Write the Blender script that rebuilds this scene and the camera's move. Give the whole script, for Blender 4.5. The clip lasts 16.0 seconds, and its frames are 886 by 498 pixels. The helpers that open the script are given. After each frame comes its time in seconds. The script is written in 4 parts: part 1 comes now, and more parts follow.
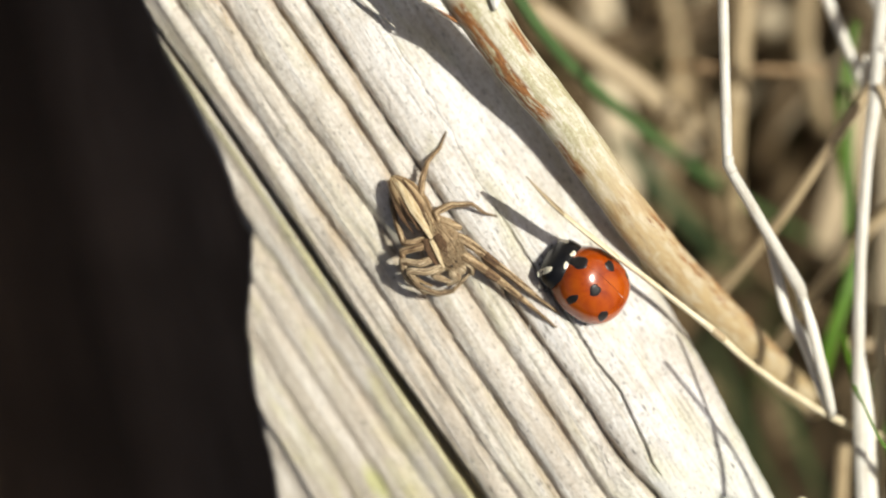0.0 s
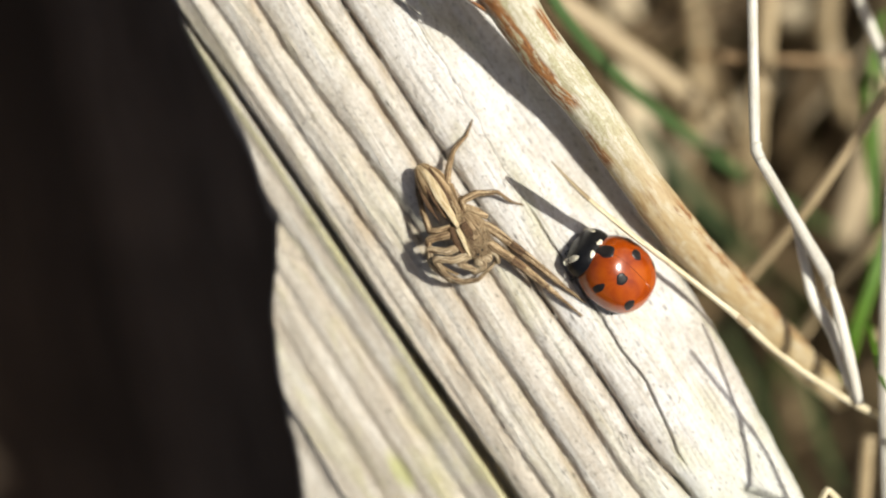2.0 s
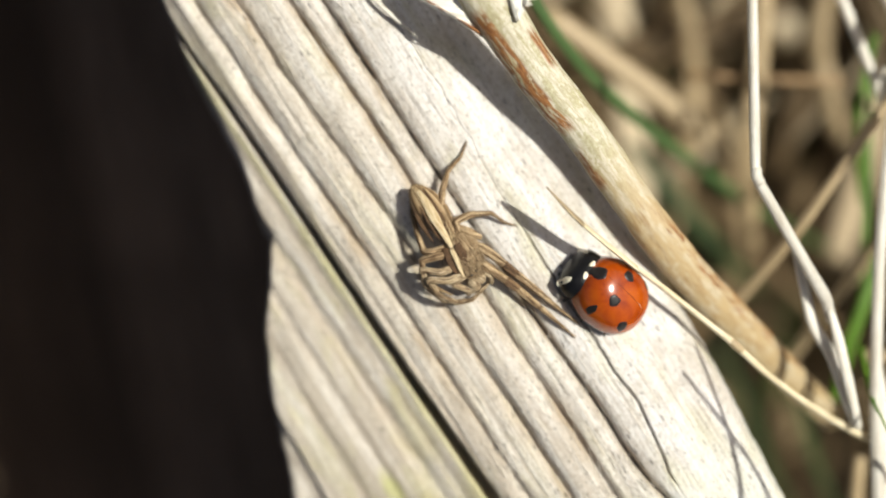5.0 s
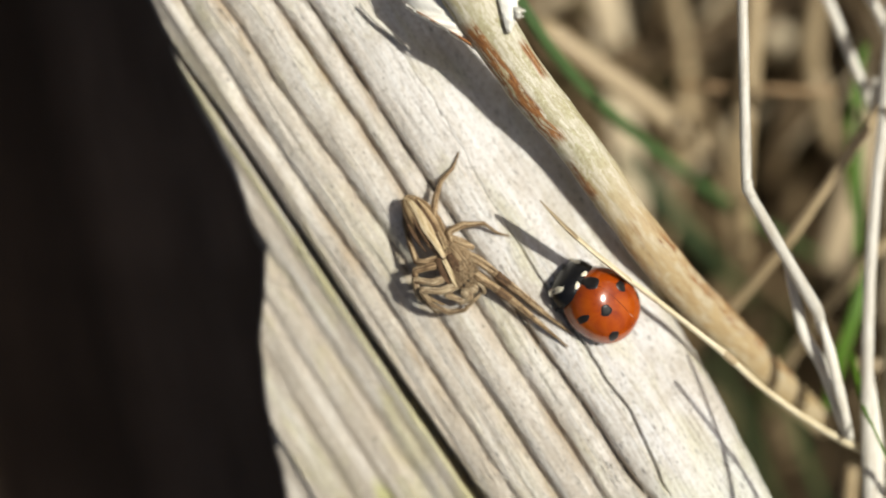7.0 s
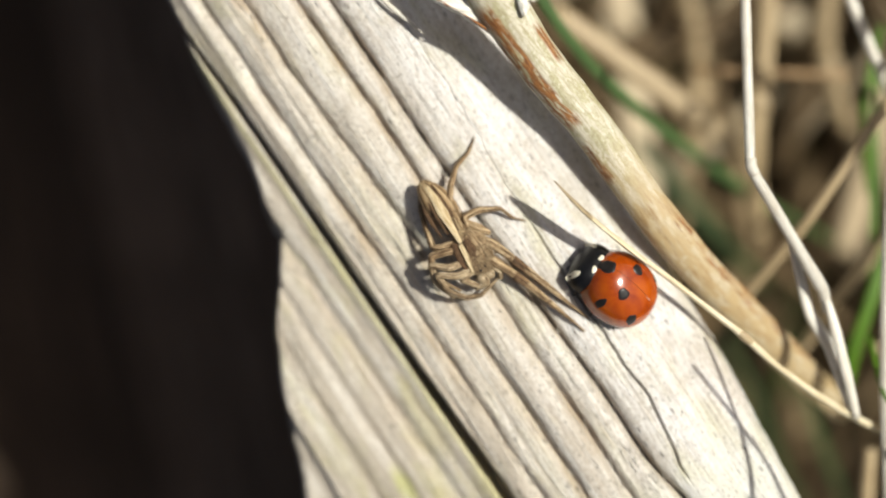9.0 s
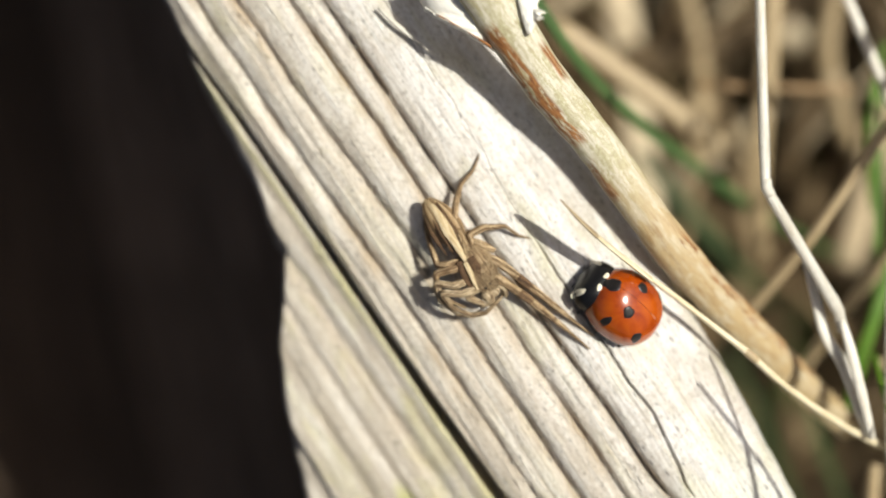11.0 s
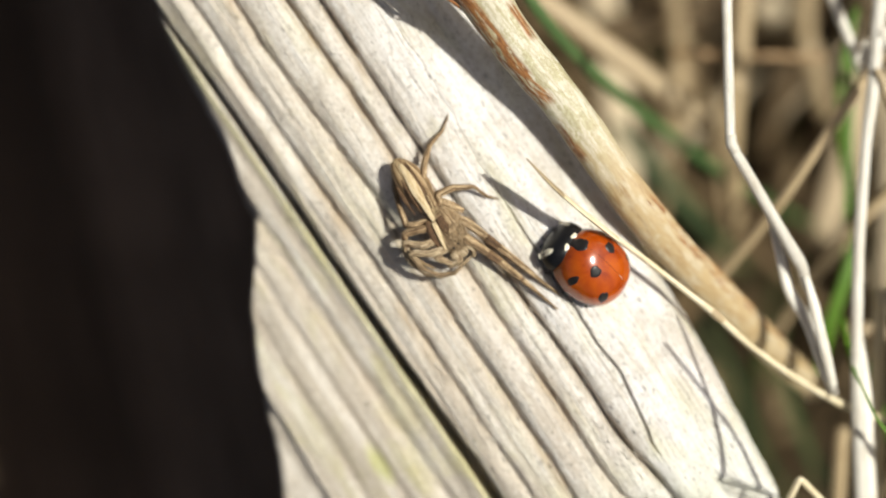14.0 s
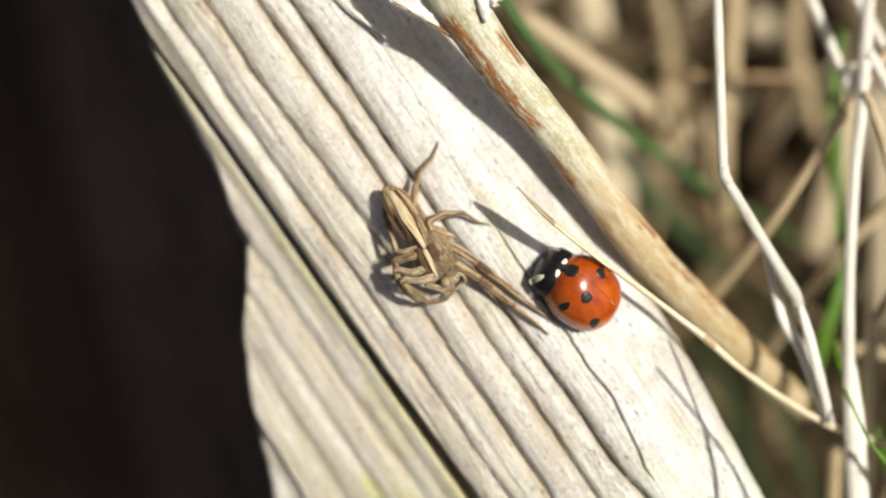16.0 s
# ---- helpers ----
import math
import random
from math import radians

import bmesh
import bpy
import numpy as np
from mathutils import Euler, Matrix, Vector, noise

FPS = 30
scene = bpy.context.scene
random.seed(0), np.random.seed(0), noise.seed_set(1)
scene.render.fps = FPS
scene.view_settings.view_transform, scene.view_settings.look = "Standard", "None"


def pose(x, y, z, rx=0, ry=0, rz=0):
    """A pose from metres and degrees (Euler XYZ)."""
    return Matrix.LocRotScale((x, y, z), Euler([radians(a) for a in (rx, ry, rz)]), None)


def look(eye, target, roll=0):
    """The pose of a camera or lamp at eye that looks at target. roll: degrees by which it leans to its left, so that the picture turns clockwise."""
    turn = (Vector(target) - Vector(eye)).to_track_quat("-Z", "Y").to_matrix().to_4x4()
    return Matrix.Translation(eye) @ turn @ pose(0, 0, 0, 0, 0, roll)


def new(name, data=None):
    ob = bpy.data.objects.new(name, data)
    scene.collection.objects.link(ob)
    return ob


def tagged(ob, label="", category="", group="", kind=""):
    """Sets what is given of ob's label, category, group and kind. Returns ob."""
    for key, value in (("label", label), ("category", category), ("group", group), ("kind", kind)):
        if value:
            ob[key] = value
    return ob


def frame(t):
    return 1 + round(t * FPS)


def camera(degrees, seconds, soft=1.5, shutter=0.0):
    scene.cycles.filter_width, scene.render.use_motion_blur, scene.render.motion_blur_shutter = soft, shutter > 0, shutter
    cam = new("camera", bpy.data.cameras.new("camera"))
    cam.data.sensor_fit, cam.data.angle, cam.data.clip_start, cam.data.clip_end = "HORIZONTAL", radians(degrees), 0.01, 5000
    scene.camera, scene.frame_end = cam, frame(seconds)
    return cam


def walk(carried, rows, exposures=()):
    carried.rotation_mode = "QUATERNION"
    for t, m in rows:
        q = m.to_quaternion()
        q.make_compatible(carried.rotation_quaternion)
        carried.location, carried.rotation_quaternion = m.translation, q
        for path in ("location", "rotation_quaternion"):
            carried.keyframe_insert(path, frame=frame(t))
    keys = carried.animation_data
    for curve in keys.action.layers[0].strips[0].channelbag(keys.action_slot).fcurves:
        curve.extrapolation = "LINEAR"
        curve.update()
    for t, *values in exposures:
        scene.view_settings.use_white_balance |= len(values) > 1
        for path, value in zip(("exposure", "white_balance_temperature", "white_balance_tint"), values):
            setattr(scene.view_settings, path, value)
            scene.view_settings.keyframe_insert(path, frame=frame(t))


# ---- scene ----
MM = 0.001

# ---- camera ----
cam = camera(50.0, 16.0, soft=2.0)
cam.data.dof.use_dof = True
cam.data.dof.focus_distance = 0.0646
cam.data.dof.aperture_fstop = 8.4
PATH = [
    (0.0, pose(0.000000, -0.000000, 0.067000, 0.0000, -0.0000, 0.0000)),
    (0.5, pose(-0.000340, 0.000163, 0.067173, -0.0711, 0.2446, 0.0327)),
    (1.0, pose(-0.000529, -0.000213, 0.067230, -0.1706, 0.4686, 0.0554)),
    (1.5, pose(-0.000832, -0.000547, 0.067112, -0.5604, 0.5555, 0.0873)),
    (2.0, pose(-0.001030, -0.000397, 0.067005, -0.3574, 0.6754, 0.1977)),
    (2.5, pose(-0.000952, 0.000139, 0.067195, -0.2544, 0.5414, 0.2611)),
    (3.0, pose(-0.000477, 0.000081, 0.067014, 0.0358, 0.3048, 0.3511)),
    (3.5, pose(-0.000091, 0.000294, 0.066984, 0.1689, 0.2996, 0.2926)),
    (4.0, pose(-0.000519, 0.000502, 0.067152, 0.1090, 0.1663, 0.2103)),
    (4.2, pose(-0.000811, 0.000419, 0.067159, 0.0923, 0.2860, 0.3410)),
    (6.5, pose(-0.000962, 0.000713, 0.067610, 0.3379, 0.4485, 0.5456)),
    (7.0, pose(-0.000563, 0.000670, 0.067611, 0.5762, 0.2633, 0.3970)),
    (7.5, pose(-0.000817, 0.000581, 0.067390, 0.2684, 0.3485, 0.4671)),
    (8.0, pose(-0.000694, -0.000266, 0.067445, 0.1540, 0.6249, -0.1174)),
    (8.5, pose(-0.001305, 0.000143, 0.067390, 0.1233, 0.8049, -0.0314)),
    (9.0, pose(-0.001138, 0.000074, 0.067553, 0.2071, 0.7495, -0.1486)),
    (11.5, pose(-0.001540, 0.000997, 0.067476, 0.5731, 0.7164, -0.0458)),
    (12.0, pose(-0.000630, 0.000139, 0.067422, 0.1243, 0.2521, 0.0791)),
    (12.5, pose(0.000965, -0.000783, 0.067292, -0.0291, -0.4860, 0.1257)),
    (13.0, pose(0.001574, -0.000960, 0.067512, -0.3132, -0.8567, 0.0052)),
    (13.5, pose(0.001138, -0.000219, 0.067543, -0.0870, -0.5715, -0.0693)),
    (14.0, pose(0.000073, -0.000884, 0.067721, -0.3029, 0.1911, -0.0197)),
    (14.5, pose(0.000834, -0.000745, 0.067845, -0.3424, -0.3118, 0.0763)),
    (15.0, pose(0.001450, -0.001919, 0.067702, -1.0015, -0.4884, -0.4118)),
    (15.5, pose(0.000438, -0.000509, 0.067585, -0.1654, 0.1227, -0.6128)),
    (16.0, pose(0.000466, 0.000211, 0.067759, 0.3466, -0.0200, -0.4513)),
]
walk(cam, PATH, exposures=[(t, stops, 6650, 7) for t, stops in
                          ((0.0, 0.24), (4.2, 0.24), (6.3, 0.07), (7.5, -0.01), (8.5, 0.09), (9.2, 0.18), (11.3, 0.22), (14.0, 0.23), (15.0, 0.26), (16.0, 0.26))])

# ---- light ----
SUN_AZ, SUN_TILT = radians(75.5), radians(33)
world = bpy.data.worlds.new("sky")
scene.world = world
world.use_nodes = True
sky = world.node_tree.nodes.new("ShaderNodeTexSky")
sky.sky_type, sky.sun_disc = "NISHITA", False
sky.air_density, sky.dust_density, sky.ozone_density = 0.8, 6.0, 0.3
sky.sun_elevation, sky.sun_rotation = radians(90) - SUN_TILT, SUN_AZ
back = world.node_tree.nodes["Background"]
back.inputs["Strength"].default_value = 0.044
world.node_tree.links.new(sky.outputs[0], back.inputs["Color"])
sun_data = bpy.data.lights.new("sun", "SUN")
sun_data.energy, sun_data.angle, sun_data.color = 4.5, radians(0.55), (1.0, 0.975, 0.905)
sun = new("sun", sun_data)
sun_from = Vector((math.sin(SUN_AZ) * math.sin(SUN_TILT), math.cos(SUN_AZ) * math.sin(SUN_TILT), math.cos(SUN_TILT)))
sun.matrix_world = look(sun_from * 0.5, (0, 0, 0))


# ---- materials ----
class Nodes:
    """A short way to write a node material."""

    def __init__(self, name, rough=0.7, spec=0.3):
        self.mat = bpy.data.materials.new(name)
        self.mat.use_nodes = True
        self.tree = self.mat.node_tree
        self.bsdf = self.tree.nodes["Principled BSDF"]
        self.bsdf.inputs["Roughness"].default_value = rough
        self.bsdf.inputs["Specular IOR Level"].default_value = spec

    def add(self, kind, **values):
        node = self.tree.nodes.new("ShaderNode" + kind)
        for key, value in values.items():
            node.inputs[key.replace("_", " ")].default_value = value
        return node

    def link(self, a, b):
        self.tree.links.new(a, b)

    def coords(self, scale, attribute=""):
        """Object coordinates, or a mesh's own grain coordinates, scaled."""
        if attribute:
            src = self.tree.nodes.new("ShaderNodeAttribute")
            src.attribute_name = attribute
            out = src.outputs["Vector"]
        else:
            out = self.tree.nodes.new("ShaderNodeTexCoord").outputs["Object"]
        m = self.add("Mapping", Scale=scale)
        self.link(out, m.inputs["Vector"])
        return m.outputs["Vector"]

    def noise(self, vec, scale, detail=4.0, rough=0.6, distort=0.0):
        n = self.add("TexNoise", Scale=scale, Detail=detail, Roughness=rough, Distortion=distort)
        self.link(vec, n.inputs["Vector"])
        return n.outputs["Fac"]

    def ramp(self, fac, *stops):
        r = self.tree.nodes.new("ShaderNodeValToRGB")
        els = r.color_ramp.elements
        while len(els) < len(stops):
            els.new(0.5)
        for e, (p, c) in zip(els, stops):
            e.position = p
            e.color = (*c, 1) if isinstance(c, tuple) else (c, c, c, 1)
        self.link(fac, r.inputs["Fac"])
        return r.outputs["Color"]

    def mix(self, fac, a, b, blend="MIX"):
        m = self.tree.nodes.new("ShaderNodeMix")
        m.data_type, m.blend_type = "RGBA", blend
        for sock, val in ((m.inputs[0], fac), (m.inputs[6], a), (m.inputs[7], b)):
            if isinstance(val, (int, float)):
                sock.default_value = val
            elif isinstance(val, tuple):
                sock.default_value = (*val, 1)
            else:
                self.link(val, sock)
        return m.outputs[2]

    def bump(self, height, strength, distance):
        b = self.add("Bump", Strength=strength, Distance=distance)
        self.link(height, b.inputs["Height"])
        self.link(b.outputs["Normal"], self.bsdf.inputs["Normal"])

    def color(self, col):
        if isinstance(col, tuple):
            self.bsdf.inputs["Base Color"].default_value = (*col, 1)
        else:
            self.link(col, self.bsdf.inputs["Base Color"])
        return self.mat


def wood_material(name, green, yellow):
    """Bleached wood: long streaks, fibres, grit, algae tints, dark pores; a yellow algae band along the split."""
    n = Nodes(name, 0.55, 0.4)
    fine = n.coords((9000, 260, 900))
    even = n.coords((1000, 1000, 1000))
    streak = n.noise(n.coords((900, 38, 200)), 1.0, 5, 0.6, 0.5)
    grain = n.noise(fine, 0.6, 6, 0.7)
    base = n.ramp(streak, (0.33, (0.47, 0.405, 0.33)), (0.47, (0.68, 0.625, 0.545)), (0.62, (0.83, 0.795, 0.735)))
    broad = n.noise(n.coords((520, 16, 120)), 1.0, 3, 0.5, 0.4)
    base = n.mix(n.ramp(broad, (0.48, 0.0), (0.62, 0.30)), base, (0.52, 0.455, 0.36))
    # crown of the log beyond the deep groove, painted lighter: sun-bleaching and sun sheen
    bare = n.tree.nodes.new("ShaderNodeSeparateXYZ")
    n.link(even, bare.inputs[0])
    crown = n.add("MapRange")
    for k, val in ((1, -6.0), (2, 5.0), (3, 0.0), (4, 1.0)):
        crown.inputs[k].default_value = val
    n.link(bare.outputs["X"], crown.inputs[0])
    bleach_sheen = n.mix(1.0, n.ramp(crown.outputs[0], (0.0, 0.0), (0.45, 0.3), (1.0, 0.85)), n.ramp(n.noise(n.coords((1000, 250, 1000)), 0.5, 4, 0.6), (0.3, 0.55), (0.6, 1.0)), "MULTIPLY")
    base = n.mix(bleach_sheen, base, (0.83, 0.825, 0.84))
    base = n.mix(n.ramp(grain, (0.42, 0.0), (0.72, 0.6)), base, (0.42, 0.345, 0.26))
    cloud = n.noise(even, 0.16, 5, 0.6, 0.8)
    base = n.mix(n.ramp(cloud, (0.44, 0.0), (0.62, 0.55)), base, (0.49, 0.43, 0.355))
    patch = n.noise(n.coords((1000, 350, 1000)), 0.33, 5, 0.6, 0.6)
    base = n.mix(n.ramp(patch, (0.50, 0.0), (0.68, green)), base, (0.50, 0.47, 0.23))
    mottle = n.noise(n.coords((1000, 600, 1000)), 4.4, 5, 0.75, 0.3)
    base = n.mix(n.ramp(mottle, (0.50, 0.0), (0.66, 0.5)), base, (0.37, 0.30, 0.215))
    base = n.mix(n.ramp(mottle, (0.30, 0.6), (0.45, 0.0)), base, (0.77, 0.755, 0.72))
    sep = n.tree.nodes.new("ShaderNodeSeparateXYZ")
    n.link(even, sep.inputs[0])
    tilt = n.add("Math")
    tilt.operation = "MULTIPLY_ADD"
    tilt.inputs[1].default_value, tilt.inputs[2].default_value = 0.03, 9.15
    n.link(sep.outputs["Y"], tilt.inputs[0])
    off = n.add("Math")
    n.link(sep.outputs["X"], off.inputs[0])
    n.link(tilt.outputs[0], off.inputs[1])
    band = n.add("MapRange")
    for k, val in ((1, -0.7), (2, 1.2), (3, 0.0), (4, 1.0)):
        band.inputs[k].default_value = val
    n.link(off.outputs[0], band.inputs[0])
    hump = n.ramp(band.outputs[0], (0.35, 0.0), (0.62, yellow), (0.78, 0.0))
    base = n.mix(hump, base, (0.66, 0.61, 0.34))
    spot = n.add("TexGradient")
    spot.gradient_type = "SPHERICAL"
    at = n.add("Mapping", Location=(13.9 / 0.9, 12.2 / 2.3, 0), Scale=(1000 / 0.9, 1000 / 2.3, 0))
    n.link(n.tree.nodes.new("ShaderNodeTexCoord").outputs["Object"], at.inputs["Vector"])
    n.link(at.outputs["Vector"], spot.inputs["Vector"])
    base = n.mix(n.ramp(spot.outputs["Fac"], (0.0, 0.0), (0.6, yellow * 1.1)), base, (0.42, 0.42, 0.16))
    low = n.add("MapRange")
    for k, val in ((1, -19.5), (2, -24.0), (3, 0.0), (4, 1.0)):
        low.inputs[k].default_value = val
    n.link(sep.outputs["Y"], low.inputs[0])
    tint = n.mix(1.0, n.ramp(low.outputs[0], (0.0, 0.0), (1.0, 0.5)), n.ramp(cloud, (0.35, 0.3), (0.6, 1.0)), "MULTIPLY")
    base = n.mix(tint, base, (0.70, 0.73, 0.63))
    # brown along the grooves: dirt plus warm bounced shade, put into the colour
    groove_mask = n.tree.nodes.new("ShaderNodeAttribute")
    groove_mask.attribute_name = "dirt_shade"
    soil_shade = n.mix(1.0, n.ramp(groove_mask.outputs["Fac"], (0.05, 0.0), (0.85, 0.85)), n.ramp(mottle, (0.38, 1.0), (0.58, 0.6)), "MULTIPLY")
    base = n.mix(soil_shade, base, (0.38, 0.275, 0.165))
    speck = n.add("TexVoronoi", Scale=1.6)
    n.link(n.coords((1500, 330, 1000)), speck.inputs["Vector"])
    where = n.ramp(n.noise(n.coords((1000, 300, 1000)), 0.45, 4, 0.6), (0.47, 0.0), (0.58, 1.0))
    pores = n.mix(1.0, where, n.ramp(speck.outputs["Distance"], (0.08, 0.9), (0.19, 0.0)), "MULTIPLY")
    base = n.mix(pores, base, (0.05, 0.04, 0.032))
    # dark dirt flecks strewn at random
    dirt_shade = n.noise(n.coords((1000, 420, 1000)), 6.0, 5, 0.68)
    base = n.mix(n.ramp(dirt_shade, (0.58, 0.0), (0.66, 0.8)), base, (0.13, 0.105, 0.08))
    hair = n.noise(n.coords((11000, 170, 900)), 1.0, 4, 0.65, 0.2)
    base = n.mix(n.ramp(hair, (0.60, 0.0), (0.68, 0.65)), base, (0.20, 0.155, 0.11))
    hair = n.noise(n.coords((6000, 90, 900)), 1.0, 4, 0.65, 0.2)
    base = n.mix(n.ramp(hair, (0.33, 0.5), (0.42, 0.0)), base, (0.80, 0.79, 0.77))
    grit = n.noise(even, 6.5, 4, 0.75)
    n.bump(n.mix(0.6, grain, grit), 0.85, 0.0002)
    return n.color(base)


def straw_material(name, pale, tan, stain, stain_amount=0.3, rough=0.42, green=(0.4, 0.4, 0.2), green_amount=0.0, through=0.0):
    """Dry stalk: long fibres, blotches and stains on grain coordinates in millimetres (along, round, out)."""
    n = Nodes(name, rough, 0.45)
    fibre = n.noise(n.coords((0.5, 7, 1), "grain"), 1.0, 5, 0.65)
    blotch = n.noise(n.coords((0.55, 1.4, 1), "grain"), 1.0, 5, 0.6, 0.8)
    fleck = n.noise(n.coords((2.2, 3.5, 1), "grain"), 1.0, 4, 0.7)
    info = n.tree.nodes.new("ShaderNodeObjectInfo")
    col = n.mix(n.ramp(fibre, (0.36, 0.0), (0.62, 1.0)), tan, pale)
    col = n.mix(n.ramp(blotch, (0.52, 0.0), (0.62, green_amount)), col, green)
    col = n.mix(n.ramp(fleck, (0.56, 0.0), (0.68, stain_amount)), col, stain)
    hsv = n.add("HueSaturation")
    val = n.add("MapRange")
    val.inputs[3].default_value, val.inputs[4].default_value = 0.82, 1.12
    n.link(info.outputs["Random"], val.inputs[0])
    n.link(val.outputs[0], hsv.inputs["Value"])
    n.link(col, hsv.inputs["Color"])
    n.bump(fibre, 0.5, 0.00006)
    return n.color(hsv.outputs["Color"])


def reed_material():
    """Cream reed skin with green mottling, brown flecks and torn rust-brown streaks along one edge."""
    n = Nodes("reed_skin", 0.5, 0.4)
    raw = n.coords((1, 1, 1), "grain")
    fibre = n.noise(n.coords((0.5, 7, 1), "grain"), 1.0, 5, 0.65)
    blotch = n.noise(n.coords((0.45, 1.2, 1), "grain"), 1.0, 5, 0.6, 0.8)
    fleck = n.noise(n.coords((1.6, 3.2, 1), "grain"), 1.0, 5, 0.75, 0.3)
    tear = n.noise(n.coords((0.55, 3.4, 1), "grain"), 1.0, 5, 0.72, 0.5)
    col = n.mix(n.ramp(fibre, (0.36, 0.0), (0.62, 1.0)), (0.43, 0.385, 0.27), (0.63, 0.595, 0.49))
    col = n.mix(n.ramp(blotch, (0.44, 0.0), (0.58, 0.8)), col, (0.38, 0.35, 0.19))
    col = n.mix(n.ramp(fleck, (0.56, 0.0), (0.70, 0.75)), col, (0.30, 0.23, 0.12))
    grit = n.noise(n.coords((3.2, 4.5, 1), "grain"), 1.0, 5, 0.75)
    speckled = n.mix(1.0, n.ramp(grit, (0.48, 0.0), (0.58, 0.85)), n.ramp(blotch, (0.38, 0.1), (0.55, 1.0)), "MULTIPLY")
    col = n.mix(speckled, col, (0.31, 0.265, 0.155))
    col = n.mix(n.ramp(grit, (0.32, 0.55), (0.42, 0.0)), col, (0.78, 0.745, 0.64))
    sep = n.tree.nodes.new("ShaderNodeSeparateXYZ")
    n.link(raw, sep.inputs[0])

    def zone(axis, lo, hi, soft):
        m = n.add("MapRange")
        for k, val in ((1, lo - soft), (2, hi + soft), (3, 0.0), (4, 1.0)):
            m.inputs[k].default_value = val
        n.link(sep.outputs[axis], m.inputs[0])
        e = soft / (hi - lo + 2 * soft)
        return n.ramp(m.outputs[0], (0.0, 0.0), (e, 1.0), (1 - e, 1.0), (1.0, 0.0))

    worn = n.mix(1.0, zone("X", 62, 110, 6), n.ramp(blotch, (0.38, 0.5), (0.55, 0.95)), "MULTIPLY")
    col = n.mix(worn, col, (0.43, 0.315, 0.165))
    scab = n.mix(1.0, worn, n.ramp(tear, (0.52, 0.0), (0.62, 0.75)), "MULTIPLY")
    col = n.mix(scab, col, (0.27, 0.165, 0.075))
    brown = n.ramp(n.noise(n.coords((1.2, 6, 1), "grain"), 1.0, 5, 0.7), (0.35, (0.09, 0.03, 0.01)), (0.6, (0.34, 0.15, 0.05)))
    for x0, x1, y0, y1, cutoff in ((44.1, 53.5, 6.6, 8.3, 0.43), (47.1, 49.3, 10.4, 11.1, 0.40), (55.9, 58.3, 6.4, 7.6, 0.45), (64, 82, 9.6, 12.6, 0.5)):
        m = n.mix(1.0, zone("X", x0, x1, 0.8), zone("Y", y0, y1, 0.25), "MULTIPLY")
        m = n.mix(1.0, m, n.ramp(tear, (cutoff, 0.0), (cutoff + 0.06, 1.0)), "MULTIPLY")
        col = n.mix(m, col, brown)
    n.bump(n.mix(0.5, fibre, fleck), 0.7, 0.0001)
    return n.color(col)


REED = reed_material()
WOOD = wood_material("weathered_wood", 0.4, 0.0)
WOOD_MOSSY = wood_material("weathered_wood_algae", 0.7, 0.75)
STRAW_PALE = straw_material("bleached_straw", (0.74, 0.715, 0.65), (0.52, 0.465, 0.375), (0.30, 0.22, 0.13), 0.3)
PAPER = straw_material("papery_white_sheath", (0.88, 0.86, 0.80), (0.78, 0.74, 0.65), (0.5, 0.42, 0.3), 0.25)
STRAW_CREAM = straw_material("cream_straw", (0.78, 0.70, 0.51), (0.56, 0.45, 0.26), (0.25, 0.15, 0.07), 0.3)
STRAW_DULL = straw_material("dull_straw", (0.38, 0.29, 0.165), (0.25, 0.18, 0.095), (0.14, 0.10, 0.055), 0.35, 0.6)
STRAW_TAN = straw_material("tan_straw", (0.50, 0.395, 0.24), (0.35, 0.25, 0.14), (0.16, 0.10, 0.05), 0.35, 0.5)
STRAW_BROWN = straw_material("brown_straw", (0.36, 0.225, 0.10), (0.22, 0.13, 0.06), (0.10, 0.06, 0.03), 0.35, 0.5)
GREEN = straw_material("green_blade", (0.095, 0.20, 0.008), (0.045, 0.11, 0.004), (0.04, 0.10, 0.012), 0.3, 0.6)
GREEN_DEEP = straw_material("deep_green_blade", (0.042, 0.075, 0.018), (0.022, 0.042, 0.010), (0.05, 0.05, 0.02), 0.4, 0.6)
GREEN_BLUE = straw_material("cool_green_blade", (0.06, 0.115, 0.033), (0.035, 0.068, 0.02), (0.07, 0.075, 0.03), 0.4, 0.5)


def rust_material():
    n = Nodes("rust_brown_bark", 0.7, 0.25)
    f = n.noise(n.coords((1.2, 6, 1), "grain"), 1.0, 5, 0.7)
    n.bump(f, 0.8, 0.0001)
    return n.color(n.ramp(f, (0.3, (0.10, 0.035, 0.012)), (0.55, (0.30, 0.12, 0.04)), (0.72, (0.48, 0.27, 0.11))))


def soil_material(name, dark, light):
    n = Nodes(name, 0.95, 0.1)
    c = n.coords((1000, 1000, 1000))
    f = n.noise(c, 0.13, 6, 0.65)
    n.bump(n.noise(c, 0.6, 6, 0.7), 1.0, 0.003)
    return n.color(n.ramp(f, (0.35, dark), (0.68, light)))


RUST = rust_material()


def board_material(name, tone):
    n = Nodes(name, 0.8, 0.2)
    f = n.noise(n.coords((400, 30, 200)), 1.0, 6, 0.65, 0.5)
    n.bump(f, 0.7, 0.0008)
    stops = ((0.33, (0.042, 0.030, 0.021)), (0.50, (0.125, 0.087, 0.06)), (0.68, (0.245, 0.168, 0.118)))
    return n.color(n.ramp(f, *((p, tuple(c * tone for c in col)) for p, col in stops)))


# one wood in a darker and a lighter copy: gap shade painted in
SHADE_BOARD = board_material("board_wood_shaded", 0.62)
LIT_BOARD = board_material("board_wood_lit", 1.35)
